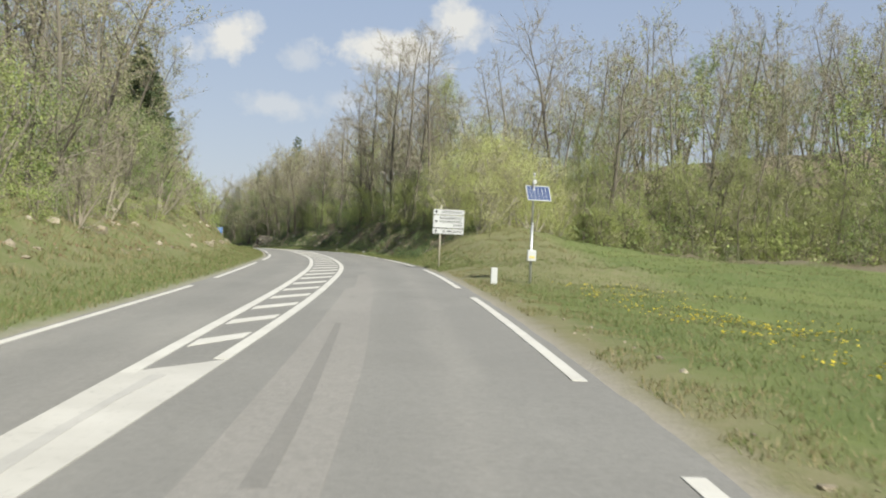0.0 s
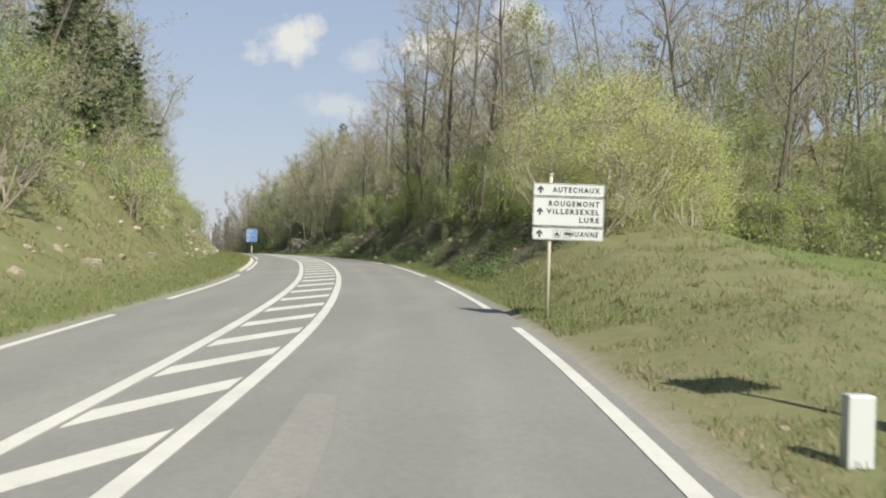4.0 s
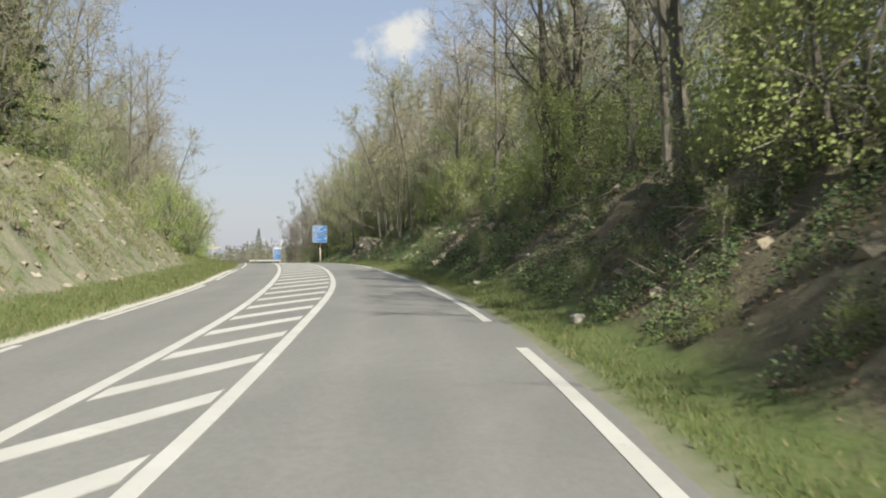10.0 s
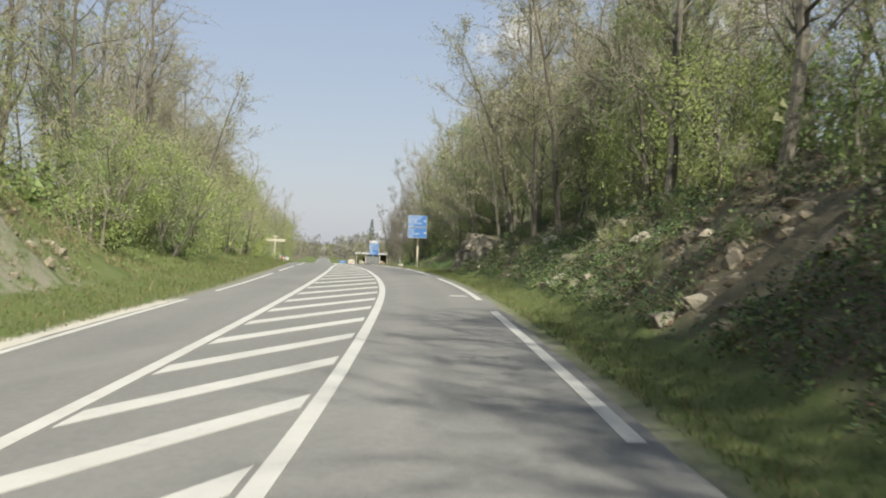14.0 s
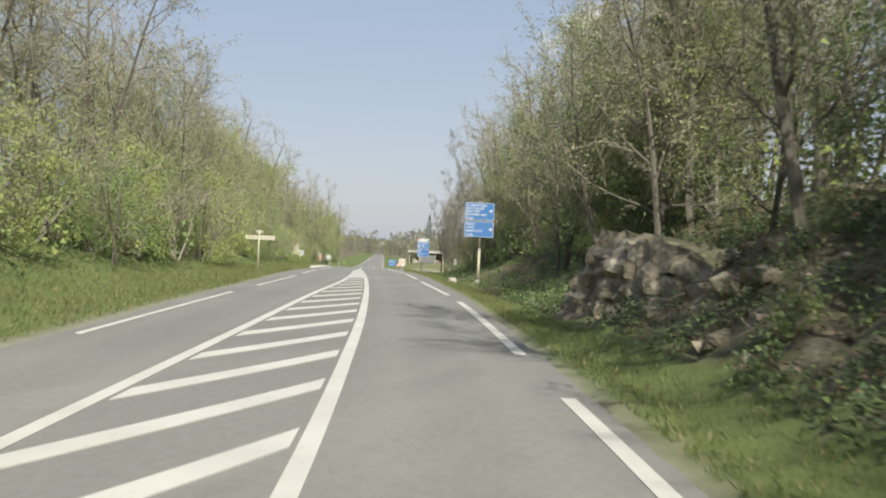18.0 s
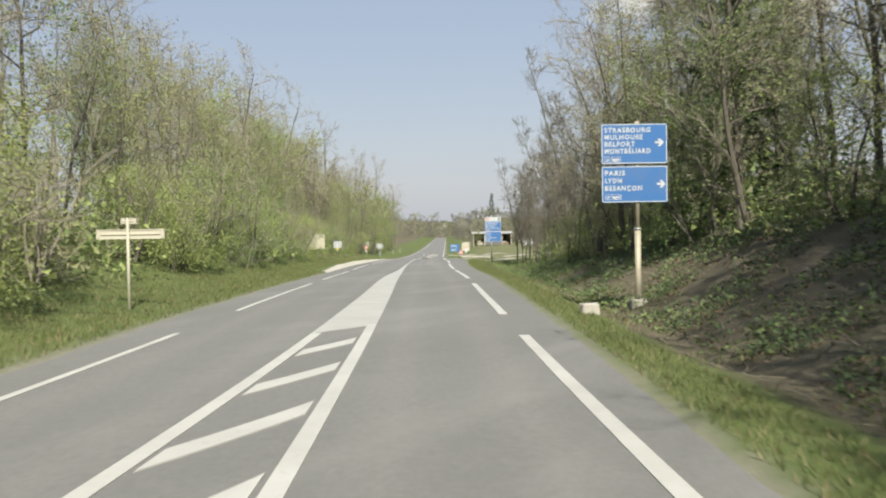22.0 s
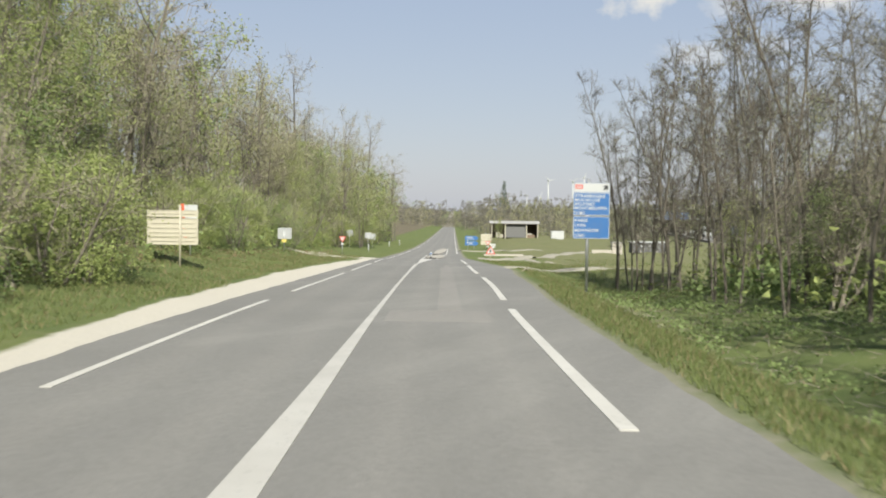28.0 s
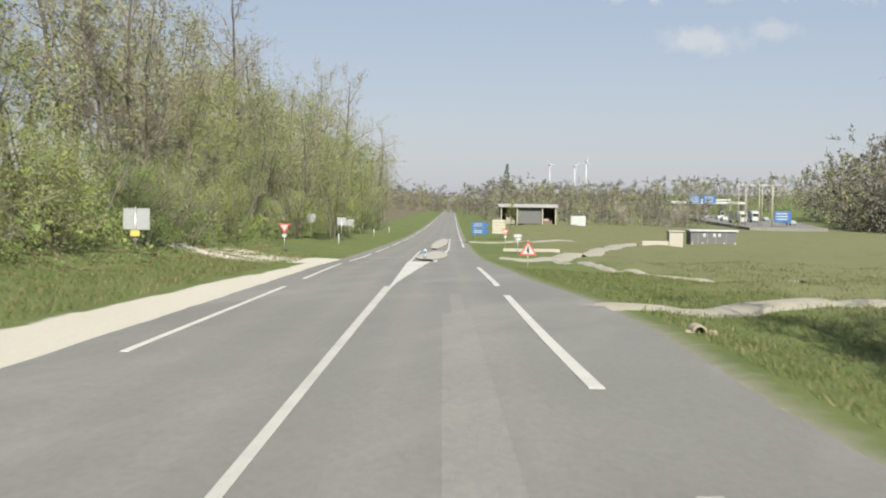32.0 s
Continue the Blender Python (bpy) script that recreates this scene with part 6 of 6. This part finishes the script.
def site_building():
    t = stand("technical_building", 495, 36.6, "long low grey technical building with a pale flat roof", "building")
    t.matrix_basis = t.matrix_basis @ Matrix.Scale(.72, 4)
    part("wall", box(8.8, 4, 2.6, (0, 0, 1.1), .03), M_BOARDS, t, "dark grey panelled wall")
    part("roof", box(9.4, 4.6, .3, (0, 0, 2.5), .04), M_WHITE, t, "pale roof edge")
    for x in (-3.0, -1.2, .4, 2.4):
        part("panel_joint", box(.05, .03, 2.4, (x, -2.01, 1.1), .005), M_GREY, t)
    for x in (-1.8, .1, 1.1):
        w = part("window", box(.5, .08, .6, (x, -2.02, 1.7), .02), M_WHITE, t)
        part("sill", box(.6, .14, .05, (x, -2.06, 1.36), .01), M_GREY, w)
    for x in (-4.1, -2.1, 2.0, 4.1):
        part("foot", box(.25, .3, .5, (x, -1.9, .1), .02), M_CONCRETE, t)
    t = stand("stone_hut", 483.5, 29.3, "small pale rubble-stone hut with a low wall", "hut")
    t.matrix_basis = t.matrix_basis @ Matrix.Scale(.68, 4)
    part("wall", box(2.6, 2.4, 3.0, (0, 0, 1.2), .08), M_CONCRETE, t)
    part("roof", box(3.0, 2.8, .25, (0, 0, 2.8), .04), M_ROOF, t)
    part("low_wall", box(5.0, .6, 1.0, (-3.8, -.5, .4), .1), M_CONCRETE, t)


site_building()


# ---- toll plaza, far to the right
def toll_plaza():
    P = [(s, u) for s, u in ((655, 84), (655, 106), (740, 122), (850, 130), (850, 100), (740, 90))]
    zs = [ground_h(s, u) + road_z(s) for s, u in P]
    vv = []
    for s, u in P:
        q = place(s, u)
        vv.append((q.x, q.y, max(zs) + .1))
    lo = [(x, y, z - 3) for x, y, z in vv]
    n = len(P)
    fs = [tuple(range(n)), tuple(range(2 * n - 1, n - 1, -1))] + [(i, i + n, (i + 1) % n + n, (i + 1) % n) for i in range(n)]
    ob = new("toll_apron", mesh_from("toll_apron", vv + lo, fs, [M_ASPHALT]))
    tagged(ob, "wide pale asphalt apron before the toll station", "apron", kind="structure")
    top = max(zs) + .1

    def at(name, s, u, label, category, turn=0, group=""):
        e = new(name)
        p = place(s, u)
        e.matrix_basis = pose(p.x, p.y, top, 0, 0, turn_z(s) + turn)
        return tagged(e, label, category, group)

    t = at("toll_canopy", 800, 104, "white toll station canopy on columns with booths", "toll station")
    part("roof", box(30, 9, .9, (0, 0, 6.0), .1), M_WHITE, t)
    for x in (-13, -6.5, 0, 6.5, 13):
        part("column", box(.5, .5, 5.6, (x, 0, 2.8), .05), M_WHITE, t)
        b = part("booth", box(1.6, 3, 2.6, (x + .2, 1, 1.3), .06), M_GREY, t)
        part("booth_window", box(1.3, .06, 1.0, (x + .2, -.53, 1.7), .02), M_DARK, b)
    t = at("sign_gantry", 770, 98.5, "blue direction boards on a gantry over the toll lanes", "gantry")
    for x in (-8, 8):
        part("leg", box(.5, .5, 7.4, (x, 0, 3.7), .04), M_STEEL, t)
    part("beam", box(17, .5, .6, (0, 0, 7.2), .05), M_STEEL, t)
    for x in (-5.5, 0):
        b = part("board", box(4.8, .15, 3.0, (x, -.35, 7.4), .03), M_BLUE, t)
        for k in range(3):
            part("text_bar", box(3.2, .03, .3, (x - .2, -.44, 8.2 - .8 * k), .005), M_WHITE, b)
    for k, (s, u) in enumerate(((672, 85), (676, 88), (668, 90), (674, 92.5), (668, 94), (680, 87), (684, 90.5), (676, 96))):
        t = at("lamp_mast", s, u, "tall pale steel lighting mast at the toll apron", "lamp mast", group="lighting masts")
        part("pole", tube(.12, 12.5, (0, 0, -.2), 10, r2=.08), M_CREAM, t)
        part("arm", box(2.2, .12, .12, (.8, 0, 12.2), .03), M_CREAM, t)
        part("lamp", box(.9, .4, .18, (1.7, 0, 12.05), .04), M_STEEL, t)
    t = at("info_board", 668, 97, "blue information board beside the toll apron", "road sign")
    for x in (-1.6, 1.6):
        part("post", tube(.1, 2.4, (x, .1, -.5), 8), M_STEEL, t)
    b = part("board", box(5.0, .15, 3.2, (0, 0, 2.9), .03), M_BLUE, t)
    for k in range(3):
        part("text_bar", box(3.4, .03, .3, (-.3, -.09, 3.8 - .8 * k), .005), M_WHITE, b)

    def lorry(s, u, mat, turn):
        t = at("lorry", s, u, "white lorry with a box trailer parked at the toll", "lorry", turn, "lorries")
        part("trailer", box(2.5, 9, 2.8, (0, 3.5, 2.5), .06), mat, t)
        cab = part("cab", box(2.4, 2.1, 2.9, (0, -2.4, 1.95), .18), M_WHITE, t)
        part("windscreen", box(2.0, .08, 1.0, (0, -3.44, 2.5), .04), M_DARK, cab)
        part("bumper", box(2.4, .2, .5, (0, -3.45, .7), .05), M_GREY, cab)
        for y in (-2.3, 1.0, 5.5, 6.8):
            for x in (-1.1, 1.1):
                part("wheel", tube(.5, .3, (x - .15, y, .5), 14, axis="X", bevel=.05), M_RUBBER, t)

    lorry(705, 94, M_WHITE, 4)
    lorry(722, 103, M_GREY, -6)

    def car(s, u, mat, turn):
        t = at("car", s, u, "small pale car waiting at the toll station", "car", turn, "cars")
        b = bmesh.new()
        pts = [(-2.0, .35), (2.0, .35), (2.05, .8), (1.2, .95), (.6, 1.45), (-1.2, 1.45), (-1.9, .95), (-2.1, .8)]
        rows = [[b.verts.new((x, y, z)) for y, z in pts] for x in (-.85, .85)]
        b.faces.new(rows[0]), b.faces.new(rows[1][::-1])
        for i in range(len(pts)):
            b.faces.new((rows[0][i], rows[0][(i + 1) % len(pts)], rows[1][(i + 1) % len(pts)], rows[1][i]))
        bmesh.ops.recalc_face_normals(b, faces=b.faces[:])
        part("body", b, mat, t)
        part("glass", box(1.55, 1.7, .4, (0, -.3, 1.2), .06), M_DARK, t)
        for y in (-1.3, 1.3):
            for x in (-.9, .7):
                part("wheel", tube(.32, .2, (x, y, .32), 12, axis="X", bevel=.03), M_RUBBER, t)

    for s, u, m, a in ((735, 96, M_WHITE, 0), (742, 112, M_GREY, 10), (760, 100, M_WHITE, 0), (690, 106, M_GREY, 5), (720, 113, M_RED, 0)):
        car(s, u, m, a)


toll_plaza()


# ---- wind turbines on the skyline
def turbine(s, u, hub, spin, label="white three-bladed wind turbine on the skyline"):
    e = new("wind_turbine")
    p = place(s, u)
    e.matrix_basis = pose(p.x, p.y, 0, 0, 0, turn_z(s) + 20)
    tagged(e, label, "wind turbine", "wind turbines")
    part("tower", tube(2.6, hub + 12, (0, 0, -12), 14, r2=1.5), M_WHITE, e)
    part("nacelle", box(3.6, 9, 3.6, (0, 1, hub + 1), .6), M_WHITE, e)
    part("hub", tube(1.8, 3, (0, -5.5, hub + 1), 12, axis="Y", bevel=.5), M_WHITE, e)
    for k in range(3):
        a = radians(spin + 120 * k)
        b = bmesh.new()
        bmesh.ops.create_cone(b, cap_ends=True, segments=8, radius1=1.0, radius2=.2, depth=17)
        bmesh.ops.transform(b, matrix=Matrix.Translation((0, -5, hub + 1)) @ Matrix.Rotation(a, 4, "Y") @ Matrix.Diagonal((1, .35, 1, 1)) @ Matrix.Translation((0, 0, 8.5)), verts=b.verts[:])
        part("blade", b, M_WHITE, e)


for s, u, hub, spin in ((3330, 352, 88, 10), (3330, 322, 76, 50), (3330, 256, 78, 80), (4200, 190, 42, 20), (4200, 255, 46, 70), (4200, 300, 46, 30), (3900, 690, 46, 0)):
    turbine(s, u, hub, spin)


def skyline_house():
    e = new("depot_building")
    p = place(1850, 27)
    e.matrix_basis = pose(p.x, p.y, road_z(1850) + 4, 0, 0, turn_z(1850))
    tagged(e, "long white industrial building on the far hill", "building")
    part("wall", box(26, 14, 9, (0, 0, 3.5), .2), M_WHITE, e)
    part("roof", box(27, 15, 1.0, (0, 0, 8.4), .1), M_GREY, e)


skyline_house()
random.seed(9)
D = [("distant", 1)]
wood("far_woods", "bare brown and olive woods in the valley and on the far hills", [
    (1, 655, 690, 10, 70, 6.2, D, (.5, .75), 71), (1, 700, 760, 8, 66, 8.5, D, (.55, .8), 72), (1, 640, 700, 118, 165, 8.5, D, (1.4, 2.0), 73),
    (1, 560, 660, 122, 165, 9.5, D, (1.35, 1.9), 74), (1, 700, 790, 132, 220, 10, D, (1.3, 1.9), 83), (1, 880, 940, 4, 260, 12, D, (.9, 1.3), 75), (1, 1000, 1500, 6, 200, 38, D, (.9, 1.3), 76),
    (1, 1700, 2300, 5, 800, 75, D, (1.2, 2.0), 77), (-1, 720, 1000, 30, 80, 12, D, (.8, 1.1), 78), (1, 1160, 1230, -30, 40, 9, D, (.7, 1.0), 82), (-1, 1000, 1500, 6, 90, 24, D, (.9, 1.3), 79),
    (-1, 1600, 2300, 5, 400, 70, D, (1.2, 1.9), 80), (1, 460, 560, 170, 240, 14, D, (1.0, 1.4), 81)])
plant("leafy", 640, 76, .8, 0)
plant("leafy", 560, 12, .5, 0)
plant("blossom", 650, 62, 1.3, 0)
plant("blossom", 652, 48, 1.2, 0)
plant("fir", 1300, 45, 2.2, 0)


# ------------------------------------------------------------------ farm tracks in the meadow
def dirt_track(path, width, label):
    """A pale worn track lying on the meadow."""
    s, u = np.array(path).T
    n = int(np.hypot(np.diff(s), np.diff(u)).sum() / .7) + 2
    q = np.linspace(0, len(s) - 1, n)
    k = np.arange(len(s), dtype=float)
    s, u = cubic(k, s, q), cubic(k, u, q)
    ds, du = np.gradient(s), np.gradient(u)
    ln = np.hypot(ds, du) + 1e-9
    rows = []
    for k in (-.5, -.25, .25, .5):
        wob = width * k * (1 + .18 * vnoise(s * .5, u * .5 + k * 9, 31))
        ss, uu = s - du / ln * wob, u + ds / ln * wob
        lift = .12 if abs(k) < .4 else -.02
        rows.append(places(ss, uu, ground_hs(ss, uu) + lift))
    v = np.stack(rows, 1).reshape(-1, 3)
    f = [(4 * i + j, 4 * i + j + 1, 4 * i + j + 5, 4 * i + j + 4) for i in range(n - 1) for j in range(3)]
    ob = new("dirt_track", mesh_from("dirt_track", v, f, [M_TRACK], smooth=True))
    tagged(ob, label, "track", kind="structure")


M_TRACK = make_plain("pale_track_gravel", (0.28, 0.26, 0.205), 0.95, 0, .8, 2.5)
dirt_track([(370, 3.9), (369.3, 5.7), (370.5, 7.2), (372.5, 9), (374, 12), (378, 20), (384, 34)], 1.7, "pale stony farm track crossing the meadow")
dirt_track([(423.5, 4.6), (422.8, 6.8), (428, 9.7), (440, 12.7), (453, 15.6), (467, 19.2), (481.5, 22.9), (490, 26)], 2.3, "pale dirt track leading to the meadow hut")
dirt_track([(424, 8.4), (414, 9.1), (406, 9.5), (399.4, 10.9), (396, 13.5), (390, 16.5)], .7, "thin worn path through the meadow grass")
dirt_track([(484.5, 2.4), (487, 5), (489.6, 8.3), (492, 12.5), (494.4, 17.1)], 2.0, "pale gravel track beside the junction")


def culvert(s, u):
    """The end of a concrete pipe in the ditch, its inner shade painted on a disc."""
    t = new("culvert_pipe")
    p = on_ground(s, u)
    t.matrix_basis = pose(p.x, p.y, p.z - .06, 0, 0, turn_z(s))
    tagged(t, "small stained concrete culvert pipe in the ditch, its inside blacked out", "culvert")
    n, v, f = 16, [], []
    for y, r in ((0, .12), (0, .16), (.5, .16), (.5, .12)):
        v += [Vector((r * math.cos(2 * math.pi * k / n), y, r * math.sin(2 * math.pi * k / n) + .08)) for k in range(n)]
    for a in range(4):
        b = (a + 1) % 4
        f += [(a * n + k, a * n + (k + 1) % n, b * n + (k + 1) % n, b * n + k) for k in range(n)]
    part("pipe", mesh_from("pipe", v, f, [M_RUSTY]), None, t)
    # added black disc plugging the pipe: the shade inside is put into its colour
    part("mouth_shade", tube(.118, .05, (0, .2, .08), 16, axis="Y"), M_DARK, t, "black disc painting the shade inside the pipe")
    for x, w in ((.28, .2), (-.24, .14)):
        part("headwall_stone", box(w, .14, .13, (x, .05, .07), .04), M_ROCK, t)


culvert(362.4, 5.5)
